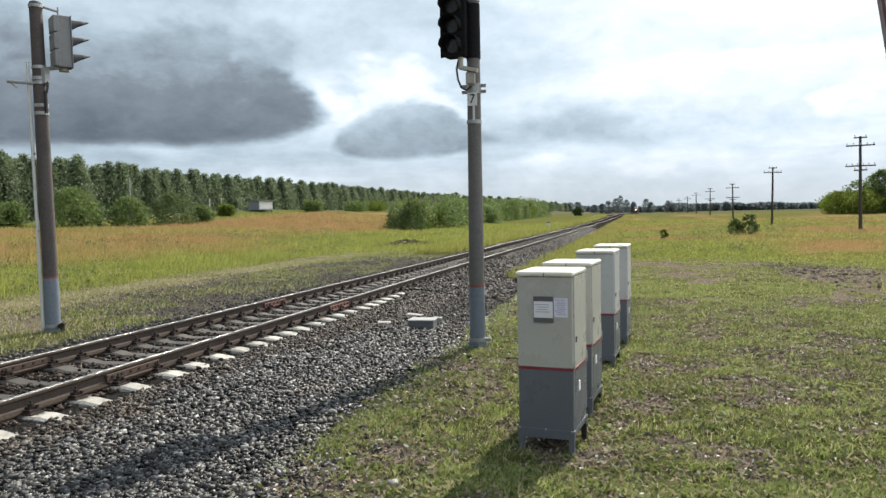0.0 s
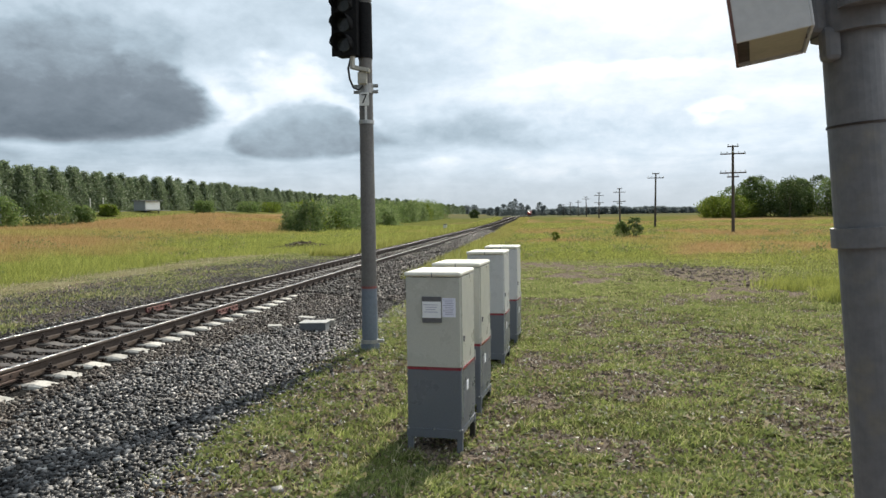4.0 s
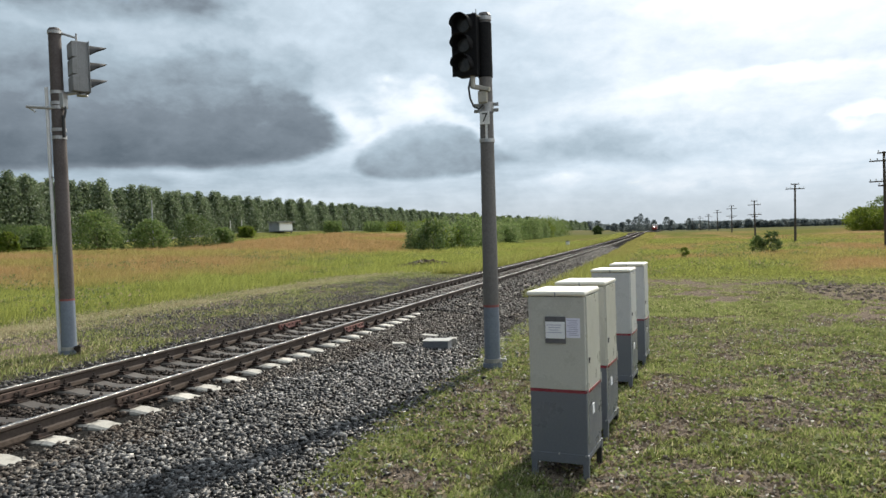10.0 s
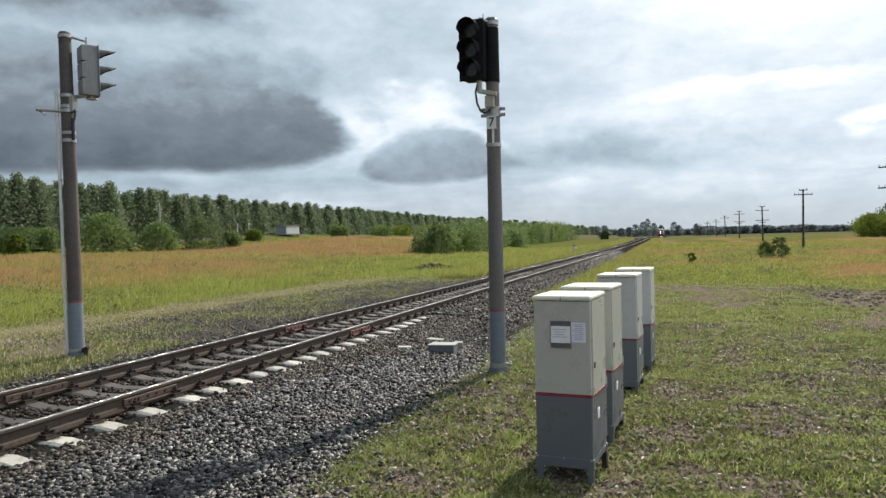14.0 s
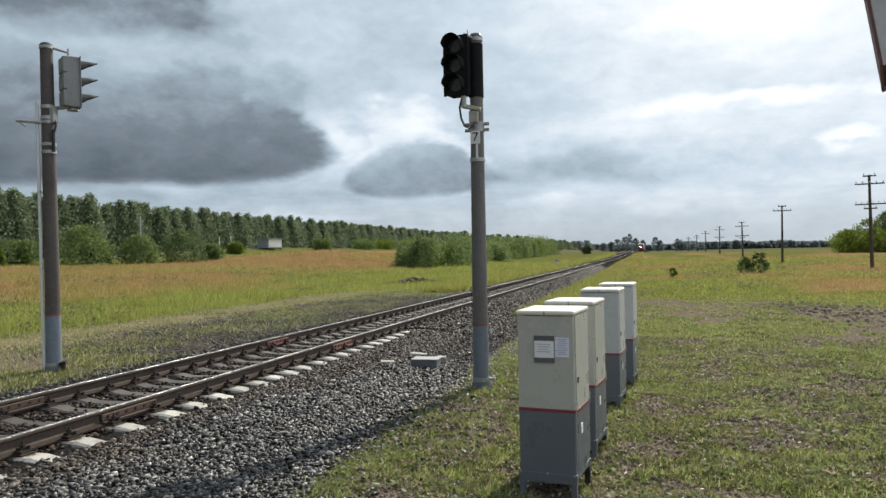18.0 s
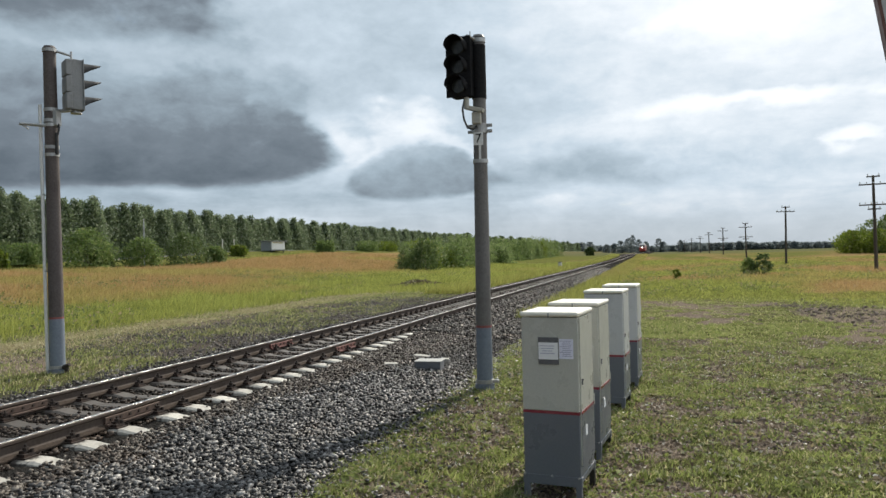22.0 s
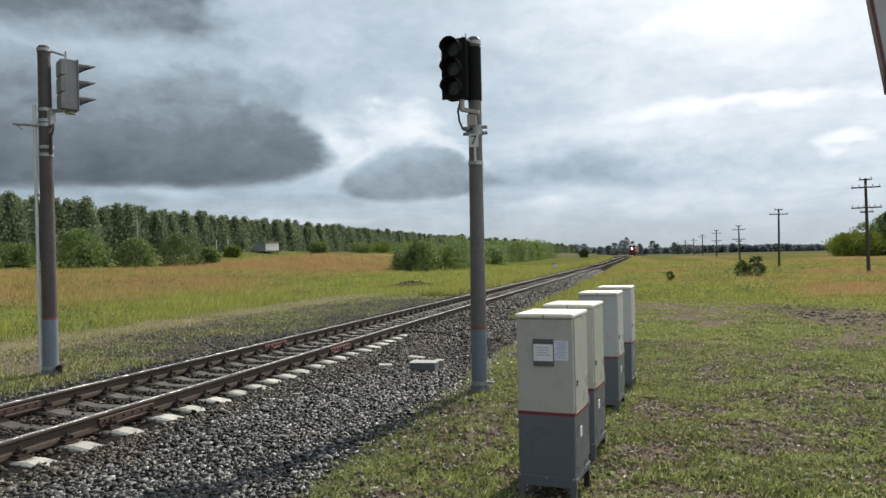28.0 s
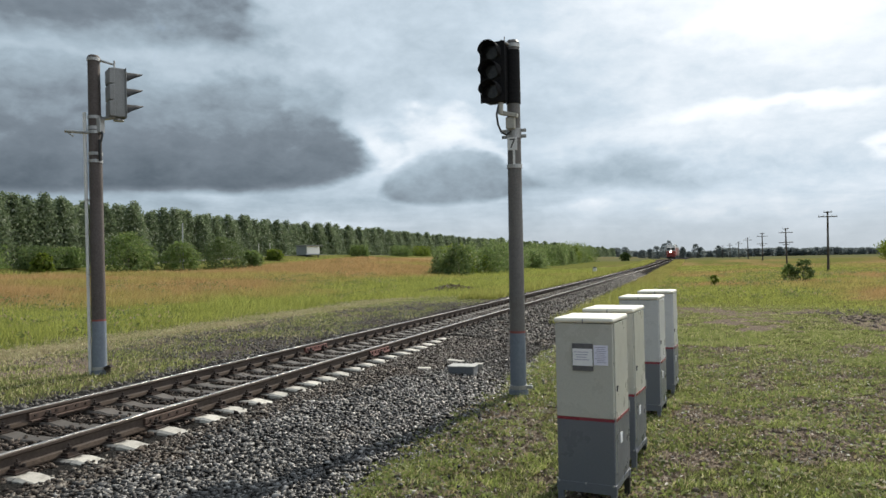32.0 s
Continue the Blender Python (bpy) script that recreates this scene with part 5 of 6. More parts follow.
# ---- crossing sign mast beside the camera ----
def build_crossing_mast():
    base = Vector((1.15, 2.27, 0.30))
    p = thing("crossing_mast", "grey flaking steel mast with clamp rings and a white sign box", "mast", Matrix.Translation(base) @ pose(0, 0, 0, 0, -4.25, 0))
    part("lower_tube", one_tube((0, 0, -0.1), (0, 0, 1.72), 0.082, 0.082, 32), M_POLEPAINT, p)
    part("upper_tube", one_tube((0, 0, 1.72), (0, 0, 3.3), 0.088, 0.088, 32), M_POLEPAINT, p)
    bm = B()
    tube(bm, (0, 0, 1.69), (0, 0, 1.75), 0.099, 0.099, 32)
    box(bm, 0.07, -0.085, 1.72, 0.05, 0.05, 0.05, 0.004)
    part("collar", bm, M_POLEPAINT, p)
    bm = B()
    tube(bm, (0, 0, 2.055), (0, 0, 2.062), 0.0915, 0.0915, 32)
    part("wire_tie", bm, M_IRON, p)
    # heavy clamp with a stub tube
    bm = B()
    tube(bm, (0, 0, 2.33), (0, 0, 2.62), 0.118, 0.112, 28)
    box(bm, -0.115, -0.02, 2.42, 0.05, 0.09, 0.17, 0.015)
    box(bm, -0.09, -0.05, 2.30, 0.05, 0.06, 0.10, 0.015)
    part("clamp_ring", bm, M_POLEPAINT, p)
    part("stub_tube", one_tube((0.0, -0.125, 2.44), (0.015, -0.15, 2.9), 0.05, 0.05, 20), M_POLEPAINT, p)
    part("stub_flange", one_tube((0.0, -0.122, 2.39), (0.0, -0.126, 2.45), 0.085, 0.085, 24), M_POLEPAINT, p)
    bm = B()
    tube(bm, (-0.10, -0.02, 2.52), (-0.2, 0.0, 2.53), 0.03, 0.03, 12)
    box(bm, -0.19, 0.0, 2.53, 0.02, 0.09, 0.14, 0.004)
    part("sign_arm", bm, M_BLACKIRON, p)
    # sign box, open below
    turn = pose(0, 0, 0, 0, 0, -16.4) @ pose(0, 0, 0, 0, -8.2, 0)
    corner = Vector((0.600, 2.145, 2.585))
    box_at = p.matrix_basis.inverted() @ Matrix.Translation(corner - turn @ Vector((-0.103, -0.195, -0.25))) @ turn
    s = part("sign_box", one_box(0, -0.191, 0, 0.198, 0.008, 0.5, 0.002), M_SIGNWHITE, p, "white sheet-metal sign box, open below")
    s.matrix_basis = box_at
    part("back_sheet", one_box(0, 0.191, 0, 0.198, 0.008, 0.5, 0.002), M_SIGNWHITE, s)
    part("inner_sheet", one_box(0.016, 0.0, -0.236, 0.158, 0.37, 0.008), M_SIGNCREAM, s, "cream underside")
    part("dark_gap", one_box(-0.08, 0.0, -0.232, 0.036, 0.37, 0.008), M_DARKGAP, s, "dark brown inner strip")
    for e in (-1, 1):
        part("edge", one_box(e * 0.103, 0, 0, 0.008, 0.39, 0.5, 0.002), M_DULLEDGE if e < 0 else M_SIGNWHITE, s, "dull reddish painted edge" if e < 0 else "")
    part("trim", one_box(0, 0.199, -0.24, 0.215, 0.006, 0.012), M_DARKGAP, s)


build_crossing_mast()


# ---- telegraph poles ----
def telegraph_pole(at, h, arms, group="line of telegraph poles"):
    p = thing("telegraph_pole", "tarred wooden telegraph pole with two crossarms and white insulators" if arms == 2 else "tarred wooden telegraph pole with four crossarms and white insulators", "telegraph pole", at, group)
    part("pole", one_tube((0, 0, -0.4), (0, 0, h), 0.17, 0.11, 12), M_WOODPOLE, p)
    zs = ([h - 0.12, h - 0.75] if arms == 2 else [h - 0.12, h - 0.85, h - 2.75, h - 3.15])
    for k, z in enumerate(zs):
        w = (1.1, 2.4, 2.5, 1.1)[k]
        arm = part("crossarm", one_box(0, -0.13, z, w, 0.12, 0.12, 0.01), M_WOODPOLE, p)
        n = max(2, int(w / 0.4))
        for i in range(n):
            x = -w / 2 + 0.1 + i * (w - 0.2) / (n - 1)
            bm = B()
            tube(bm, (x, -0.13, z + 0.06), (x, -0.13, z + 0.17), 0.018, 0.018, 6)
            tube(bm, (x, -0.13, z + 0.13), (x, -0.13, z + 0.26), 0.065, 0.035, 8)
            part("insulator", bm, M_INSUL, arm)
    return p


POLES = [(75.4, 20.2, 8.75, 3), (111.5, 18.55, 8.3, 2), (152.0, 18.2, 7.4, 3), (196.0, 18.0, 7.8, 3), (235.0, 17.6, 7.6, 2), (272.0, 17.4, 7.2, 2), (320.0, 17.0, 7.4, 2), (375.0, 16.6, 7.4, 2), (440.0, 16.0, 7.4, 2)]
lean = random.Random(8)
for y, x, h, arms in POLES:
    telegraph_pole(pose(x, y, land_z(x, y), 0, lean.uniform(-0.8, 0.8), -8), h - float(rise(y)), arms)


# ---- trees ----
def leaf_quads(rng, centres, size, upright=1.0):
    n = len(centres)
    u = rng.normal(size=(n, 3)) * np.array([1.0, 1.0, upright])
    u /= np.linalg.norm(u, axis=1)[:, None]
    w = rng.normal(size=(n, 3))
    w -= (w * u).sum(1)[:, None] * u
    w /= np.linalg.norm(w, axis=1)[:, None]
    s = (size * (0.6 + 0.8 * rng.random(n)))[:, None]
    a, b = u * s, w * s * 0.62
    q = np.stack([centres - a, centres + b * 0.9 + a * 0.1, centres + a, centres - b * 0.9 - a * 0.05], 1)
    return q.reshape(-1, 3)


def crown_points(rng, n, h0, h1, radius, kind):
    """Points gathered in tufts on limbs, so that the outline is uneven and has gaps."""
    tufts = max(14, n // (16 if kind == "poplar" else 12))
    t = rng.random(tufts)
    if kind == "poplar":
        prof = np.sin(np.clip(t * 0.93 + 0.07, 0, 1) * np.pi) ** 0.5 * (1 - 0.62 * t)
    elif kind == "reed":
        prof = (1 - 0.55 * t**2) * (0.85 + 0.3 * rng.random(tufts))
    elif kind == "bush":
        prof = np.sqrt(np.clip(1 - (t - 0.3) ** 2 / 0.52, 0.02, 1))
    else:
        prof = np.sqrt(np.clip(1 - (2 * t - 0.95) ** 2, 0.03, 1))
    a = rng.random(tufts) * 6.283
    rr = radius * prof * np.sqrt(0.25 + 0.75 * rng.random(tufts)) * (0.8 + 0.4 * rng.random(tufts))
    c = np.stack([rr * np.cos(a), rr * np.sin(a), h0 + (h1 - h0) * t], 1)
    k = rng.integers(0, tufts, n)
    spread = radius * (0.17 if kind == "poplar" else 0.13)
    tall = {"poplar": 1.6, "reed": 3.0}.get(kind, 1.25)
    shake = np.clip(rng.normal(size=(n, 3)), -1.7, 1.7)
    return c[k] + shake * np.array([spread, spread, spread * tall]) * (1.0 - 0.4 * t[k] ** 4)[:, None], c


def tree(name, label, category, at, h, trunk_h, radius, n, leaf, material, kind, seed, group="", trunk_r=0.14, limbs=7):
    rng = np.random.default_rng(seed)
    t = thing(name, label, category, at, group)
    pts, tufts = crown_points(rng, n, trunk_h, h, radius, kind)
    pts[:, 2] = np.maximum(pts[:, 2], 0.05)
    bm = B()
    top = h * (0.9 if kind == "poplar" else 0.6)
    segs = 5
    last = Vector((0, 0, -0.2))
    for k in range(segs):
        nxt = Vector((rng.normal() * 0.06, rng.normal() * 0.06, top * (k + 1) / segs))
        tube(bm, last, nxt, trunk_r * (1 - 0.9 * k / segs), trunk_r * (1 - 0.9 * (k + 1) / segs), 7)
        last = nxt
    for i in range(min(limbs, len(tufts))):
        e = Vector(tufts[i])
        s = Vector((0, 0, max(0.1, e.z * 0.55)))
        tube(bm, s, e, trunk_r * 0.35, trunk_r * 0.08, 5)
    part("trunk", bm, M_BARK, t)
    raw("crown", leaf_quads(rng, pts, leaf, 3.0 if kind == "reed" else 1.0), 4, material, t)
    return t


def build_trees():
    rng = random.Random(21)
    # row of poplars beyond the road
    proto = [tree("poplar", "tall slender green poplar in a dense planted row", "tree", pose(-86, 30 + 3 * k, 2.3), 9.2 + 0.45 * (k % 3), 0.2, 2.9, 6800, 0.18, M_POPLAR, "poplar", 100 + k, "poplar row beyond the road") for k in range(6)]
    y = 48.0
    while y < 330:
        for row in range(2):
            x = -85 - row * 4.5 + rng.uniform(-0.7, 0.7)
            low = 0.5 * float(step(y, 75, 130))
            o = copy_thing(proto[rng.randrange(6)], pose(x, y + row * 2.0 + rng.uniform(-0.7, 0.7), 2.0 - low + rng.uniform(-0.5, 0.3), rng.uniform(-1.5, 1.5), rng.uniform(-1.5, 1.5), rng.uniform(0, 360)))
        y += 2.25
    # the row further on, and the woods at the skyline
    r = np.random.default_rng(5)

    def wood(name, label, xs, ys, zs, hs, per, leaf, material, width):
        out = []
        for x, yy, z, h in zip(xs, ys, zs, hs):
            t = r.random(per)
            a = r.random(per) * 6.283
            rad = width * np.sqrt(np.clip(1 - (2 * t - 0.8) ** 2 / 1.5, 0.05, 1)) * np.sqrt(r.random(per))
            out.append(np.stack([x + rad * np.cos(a), yy + rad * np.sin(a), z + h * (0.04 + 0.96 * t)], 1))
        pts = np.concatenate(out)
        ob = raw(name, leaf_quads(r, pts, leaf), 4, material)
        tagged(ob, label, "woods", kind="stuff")

    n = 110
    ys = np.linspace(330, 900, n) + r.normal(size=n) * 2
    wood("far_poplar_row", "far end of the poplar row, merged by distance", -86 + r.normal(size=n) * 3, ys, 1 + 0 * ys, 9.8 + r.random(n) * 2.0 + ys * 0.002, 420, 0.7, M_POPLAR, 3.2)
    n = 620
    xs = np.linspace(-700, 900, n) + r.normal(size=n) * 4
    wood("skyline_woods", "woods along the skyline, haze tint in the leaf colour", xs, 1500 + r.normal(size=n) * 40, 0 * xs, 8 + 17 * fractal(xs, 0 * xs, 0.012, 3) ** 1.4 + r.random(n) * 1.5, 220, 2.6, M_HAZEWOOD, 9.0)
    n = 60
    xs = np.linspace(-330, -70, n) + r.normal(size=n) * 3
    wood("far_wood_by_road", "far woods where the road bends", xs, 950 + r.normal(size=n) * 25, 0 * xs, 12 + 5 * r.random(n), 150, 1.6, M_HAZEWOOD, 7.0)
    # trees round the far crossing on the line
    for x, yy, h, w in ((-36, 640, 8, 4), (-30, 655, 9, 3.6), (-24, 640, 11, 4.2), (-18, 648, 13, 4.0), (-14, 640, 15.5, 3.6), (-9, 660, 12, 3.4), (-3, 655, 10, 3), (8, 690, 13, 4.2), (12, 690, 10, 4), (28, 700, 11, 3.4), (33, 700, 8, 4), (40, 690, 7, 5), (48, 700, 6, 5)):
        wood("far_tree", "dark tree far down the line", [x], [yy], [1.0], [h], 420, 0.75, M_HAZEWOOD, w)
    # willow bushes along the road bank
    for k, (x, yy, h, w, m) in enumerate(((-62, 68, 4.6, 2.8, M_BUSH), (-61, 76, 3.7, 2.4, M_BUSH), (-61, 85, 4.2, 3.0, M_BUSHMID), (-60.5, 91, 2.3, 1.5, M_BUSH), (-63.5, 71.5, 3.0, 1.8, M_BUSHMID), (-63, 57, 2.2, 1.0, M_BUSHLIGHT), (-67, 60, 1.3, 2.4, M_BUSHMID), (-67, 53, 1.2, 2.6, M_BUSH), (-67, 47, 1.3, 2.4, M_BUSHMID), (-67, 64, 1.4, 2.0, M_BUSH), (-66, 106, 1.1, 1.3, M_BUSHLIGHT), (-64.5, 136, 1.5, 2.2, M_BUSH), (-67, 165, 1.3, 2.6, M_BUSH), (-67, 180, 1.0, 3.0, M_BUSHLIGHT), (-67, 198, 1.2, 3.2, M_BUSH), (-67, 215, 1.4, 3.0, M_BUSH))):
        tree("willow_bush", "rounded green willow bush on the road bank", "bush", pose(x, yy, land_z(x, yy) - 0.1, 0, 0, k * 50), h, 0.1, w, 3200, 0.15, m, "bush" if h > 2 else "reed", 300 + k, "bushes along the road bank", 0.07)
    # thicket on the left of the line
    tree("thicket_bush", "dark spreading bush at the near end of the thicket", "bush", pose(-28.6, 91, land_z(-28.6, 91) - 0.1), 3.7, 0.1, 1.9, 1500, 0.17, M_BUSHMID, "reed", 399, "thicket beside the line", 0.06)
    for k in range(60):
        yy = 93 + k * 2.2 + rng.uniform(-1.2, 1.2)
        x = -30.0 + rng.uniform(-4.5, 2.2) * (0.4 + 0.6 * min(1, k / 8)) + 0.03 * k
        h = 3.7 + rng.uniform(-1.1, 1.0)
        reed = rng.random() < 0.62
        m = M_REED if reed else (M_BUSH if rng.random() < 0.7 else M_BUSHLIGHT)
        tree("thicket_bush", "pale green reedy growth in the thicket" if reed else "green bush in the thicket beside the line", "bush", pose(x, yy, land_z(x, yy) - 0.15, 0, 0, k * 37), h, 0.05, 2.2 + rng.uniform(-0.5, 0.8), 1700, 0.15, m, "reed" if reed else "bush", 400 + k, "thicket beside the line", 0.04, 4)
    # single bushes
    for k, (x, yy, h, w, m, l) in enumerate(((9.2, 66.5, 1.75, 0.8, M_BUSHMID, "small dark bush with splayed shoots in the meadow"), (8.1, 66.8, 1.4, 0.55, M_BUSH, "small green bush beside the darker one"), (1.9, 58, 0.8, 0.3, M_BUSHLIGHT, "low weed bush in the meadow grass"), (-19.6, 249, 2.9, 1.6, M_BUSHDARK, "dark rounded bush far along the line"))):
        tree("lone_bush", l, "bush", pose(x, yy, land_z(x, yy) - 0.05), h, 0.08, w, (700, 600, 240, 1300)[k], 0.11 if yy < 100 else 0.25, m, "round" if k == 3 else "bush", 500 + k, "", 0.025, 9)
    # grove on the right
    for k in range(48):
        x = 42.5 + k * 1.15 + rng.uniform(-1, 1)
        yy = 176 + rng.uniform(-6, 10)
        h = (5.4 if k < 6 else 9.3 + rng.uniform(-1.6, 1.3))
        m = M_BUSHLIGHT if k < 6 else (M_BUSHDARK if rng.random() < 0.6 else M_BUSH)
        tree("grove_tree", "broad green tree of the grove in the meadow" if k >= 6 else "low sunlit bush at the edge of the grove", "tree" if k >= 6 else "bush", pose(x, yy, land_z(x, yy) - 0.2, 0, 0, k * 61), h - 0.6, 0.3, 3.3 + rng.uniform(-0.4, 0.7), 2300, 0.2, m, "round", 600 + k, "grove in the meadow", 0.16)


build_trees()


# ---- road bank, hut, posts, marker ----
def build_road():
    ys = graded(-590, 20, 200, 1500, 4.0, 1.1)
    xs = np.array([-76.5, -76, -70.5, -70])
    X, Y = np.meshgrid(xs, ys)
    Z = land(X * 0 - 73, Y) + np.where((X < -76.2) | (X > -70.2), -0.3, 0.05)
    n, m = len(xs), len(ys)
    i = np.arange((m - 1) * (n - 1))
    a = (i // (n - 1)) * n + i % (n - 1)
    ob = raw("road", np.stack([X.ravel(), Y.ravel(), Z.ravel()], 1), np.stack([a, a + 1, a + n + 1, a + n], 1), M_ASPHALT)
    tagged(ob, "grey asphalt road on a low bank before the poplars", "road", kind="structure")
    hut = thing("roadside_hut", "small grey hut with white front and overhanging roof", "hut", pose(-68.3, 121.5, land_z(-68, 121) - 0.3, 0, 0, 65))
    part("walls", one_box(0, 0, 1.2, 3.1, 3.2, 1.7, 0.03), M_HUTWALL, hut)
    part("front_panel", one_box(0.0, -1.62, 1.25, 2.9, 0.06, 1.45, 0.02), M_HUTWHITE, hut, "bright white front panel")
    part("roof", one_box(0, -0.1, 2.12, 3.6, 3.9, 0.14, 0.03, pose(0, 0, 0, 2, 0, 0)), M_ROOF, hut)
    part("floor_frame", one_box(0, 0, 0.32, 3.0, 3.1, 0.12, 0.02), M_BLACKIRON, hut)
    for sx in (-1, 1):
        for sy in (-1, 1):
            part("leg", one_box(sx * 1.35, sy * 1.4, 0.1, 0.2, 0.2, 0.5, 0.02), M_BLACKIRON, hut)
    for x, yy, h in ((-67.5, 107.0, 2.3), (-67.5, 103.6, 2.3)):
        g = thing("white_post", "thin whitewashed post on the road bank", "post", pose(x, yy, land_z(x, yy)), "posts on the road bank")
        part("shaft", one_tube((0, 0, -0.1), (0, 0, h), 0.09, 0.08, 10), M_MARKER, g)
        part("cap", one_tube((0, 0, h), (0, 0, h + 0.06), 0.1, 0.06, 10), M_MARKER, g)
    g = thing("grey_pole", "tall thin grey pole among the bushes", "pole", pose(-61.5, 77.0, land_z(-61, 77)))
    part("shaft", one_tube((0, 0, -0.1), (0, 0, 6.2), 0.12, 0.08, 10), M_HUTWALL, g)
    part("cap", one_tube((0, 0, 6.2), (0, 0, 6.3), 0.09, 0.05, 10), M_HUTWALL, g)
    g = thing("line_marker", "low whitewashed marker stone beside the line", "marker", pose(-11.5, 96, land_z(-11.5, 96)))
    part("stone", one_box(0, 0, 0.4, 0.5, 0.3, 0.9, 0.08), M_MARKER, g)
    part("dark_top", one_box(0, 0, 0.9, 0.45, 0.28, 0.12, 0.03), M_BLACK, g)


build_road()


# ---- grass ----
def blades(name, x, y, z, h, w, lean, material, label, seed, ripe=None, category="grass"):
    rng = np.random.default_rng(seed)
    n = len(x)
    a = rng.random(n) * 6.283
    dx, dy = np.cos(a) * w * 0.5, np.sin(a) * w * 0.5
    la = rng.random(n) * 6.283
    k = lean * h * rng.random(n)
    tip = np.stack([x + np.cos(la) * k + 0.12 * h, y + np.sin(la) * k, z + h], 1)
    V = np.stack([np.stack([x - dx, y - dy, z - 0.01], 1), np.stack([x + dx, y + dy, z - 0.01], 1), tip], 1)
    ob = raw(name, V.reshape(-1, 3), 3, material)
    if ripe is not None:
        at = ob.data.attributes.new("ripe", "FLOAT", "POINT")
        at.data.foreach_set("value", np.repeat(ripe, 3).astype(np.float32))
    return tagged(ob, label, category, kind="stuff")


def build_grass():
    rng = np.random.default_rng(77)

    def pick(x0, x1, y0, y1, n, power=1.0):
        return x0 + (x1 - x0) * rng.random(n), y0 + (y1 - y0) * rng.random(n) ** power

    # short turf: loose blades, and tufts that stand a little higher
    x, y = pick(-3.7, 9.5, 3.8, 14, 300000, 1.3)
    keep = (rng.random(len(x)) < turf_cover(x, y) * (0.15 + 1.1 * fractal(x, y, 2.2, 61, 3))) & (x < 0.62 * y + 2.5)
    x, y = x[keep], y[keep]
    tall = 0.5 + 0.9 * fractal(x, y, 1.3, 71, 3)
    blades("turf", x, y, land(x, y), (0.014 + 0.03 * rng.random(len(x))) * tall, 0.009 + 0.009 * rng.random(len(x)), 2.2, M_TURF, "short patchy turf beside the cabinets", 1)
    cx, cy = pick(-3.6, 10, 3.9, 22, 12000, 1.35)
    keep = (rng.random(len(cx)) < 0.1 + 0.9 * turf_cover(cx, cy) * step(fractal(cx, cy, 0.9, 63, 3), 0.35, 0.65)) & (cx < 0.62 * cy + 2.5)
    cx, cy = cx[keep], cy[keep]
    k = rng.integers(0, len(cx), len(cx) * 22)
    size = 0.6 + 0.8 * rng.random(len(cx))
    x, y = cx[k] + rng.normal(size=len(k)) * 0.035 * size[k], cy[k] + rng.normal(size=len(k)) * 0.035 * size[k]
    blades("turf_tufts", x, y, land(x, y), (0.03 + 0.05 * rng.random(len(x))) * size[k], 0.011 + 0.011 * rng.random(len(x)), 1.7, M_TUFT, "brighter tufts of grass standing in the turf", 14)
    # dead leaves, chaff and crumbs of earth
    x, y = pick(-3.6, 9.5, 3.7, 18, 90000, 1.35)
    keep = (rng.random(len(x)) < 0.9 - 0.6 * turf_cover(x, y)) & (x < 0.62 * y + 2.5)
    c = np.stack([x[keep], y[keep], land(x[keep], y[keep]) + 0.004 + 0.016 * rng.random(keep.sum())], 1)
    o = raw("litter", leaf_quads(rng, c, 0.023), 4, M_LITTER)
    tagged(o, "dead leaves and crumbs of earth on the bare ground", "litter", kind="stuff")
    x, y = pick(-3.5, 14, 13.5, 34, 190000, 1.1)
    keep = (rng.random(len(x)) < turf_cover(x, y)) & (rng.random(len(x)) > meadow_cover(x, y) * 0.8)
    x, y = x[keep], y[keep]
    blades("turf_further", x, y, land(x, y), 0.025 + 0.045 * rng.random(len(x)), 0.016 + 0.01 * rng.random(len(x)), 1.5, M_TURF, "short turf running out to the meadow", 2)
    # broad weeds and dry litter lying in the turf
    x, y = pick(-3.6, 9.0, 3.9, 18, 110000, 1.35)
    keep = (rng.random(len(x)) < 0.05 + 0.95 * step(fractal(x, y, 1.6, 65, 4), 0.42, 0.62)) & (x < 0.62 * y + 2.5)
    c = np.stack([x[keep], y[keep], land(x[keep], y[keep]) + 0.012 + 0.02 * rng.random(keep.sum())], 1)
    o = raw("broad_weeds", leaf_quads(rng, c, 0.025), 4, M_WEED)
    tagged(o, "small broad weed leaves and dry litter in the turf", "weeds", kind="stuff")
    # rosettes of broad-leaved weeds pressed to the ground
    cx, cy = pick(-3.5, 8.5, 4.0, 17, 9000, 1.35)
    keep = (rng.random(len(cx)) < 0.25 + 0.75 * step(fractal(cx, cy, 1.1, 67, 3), 0.42, 0.6)) & (cx < 0.62 * cy + 2.5)
    cx, cy = cx[keep], cy[keep]
    k = np.repeat(np.arange(len(cx)), 6)
    a = rng.random(len(cx))[k] * 6.283 + np.tile(np.arange(6), len(cx)) * 1.05 + 0.3 * rng.normal(size=len(k))
    ln = (0.03 + 0.04 * rng.random(len(cx)) ** 2)[k] * (0.7 + 0.5 * rng.random(len(k)))
    up = 0.15 + 0.6 * rng.random(len(k))
    root = np.stack([cx[k], cy[k], land(cx[k], cy[k]) + 0.006], 1)
    out = np.stack([np.cos(a), np.sin(a), up], 1) * ln[:, None]
    side = np.stack([-np.sin(a), np.cos(a), 0.25 * rng.normal(size=len(k))], 1) * (ln * 0.33)[:, None]
    o = raw("weed_rosettes", np.stack([root, root + out * 0.55 + side, root + out * np.array([1.1, 1.1, 0.7]), root + out * 0.55 - side], 1).reshape(-1, 3), 4, M_WEED)
    tagged(o, "flat rosettes of broad-leaved weeds in the turf", "weeds", kind="stuff")
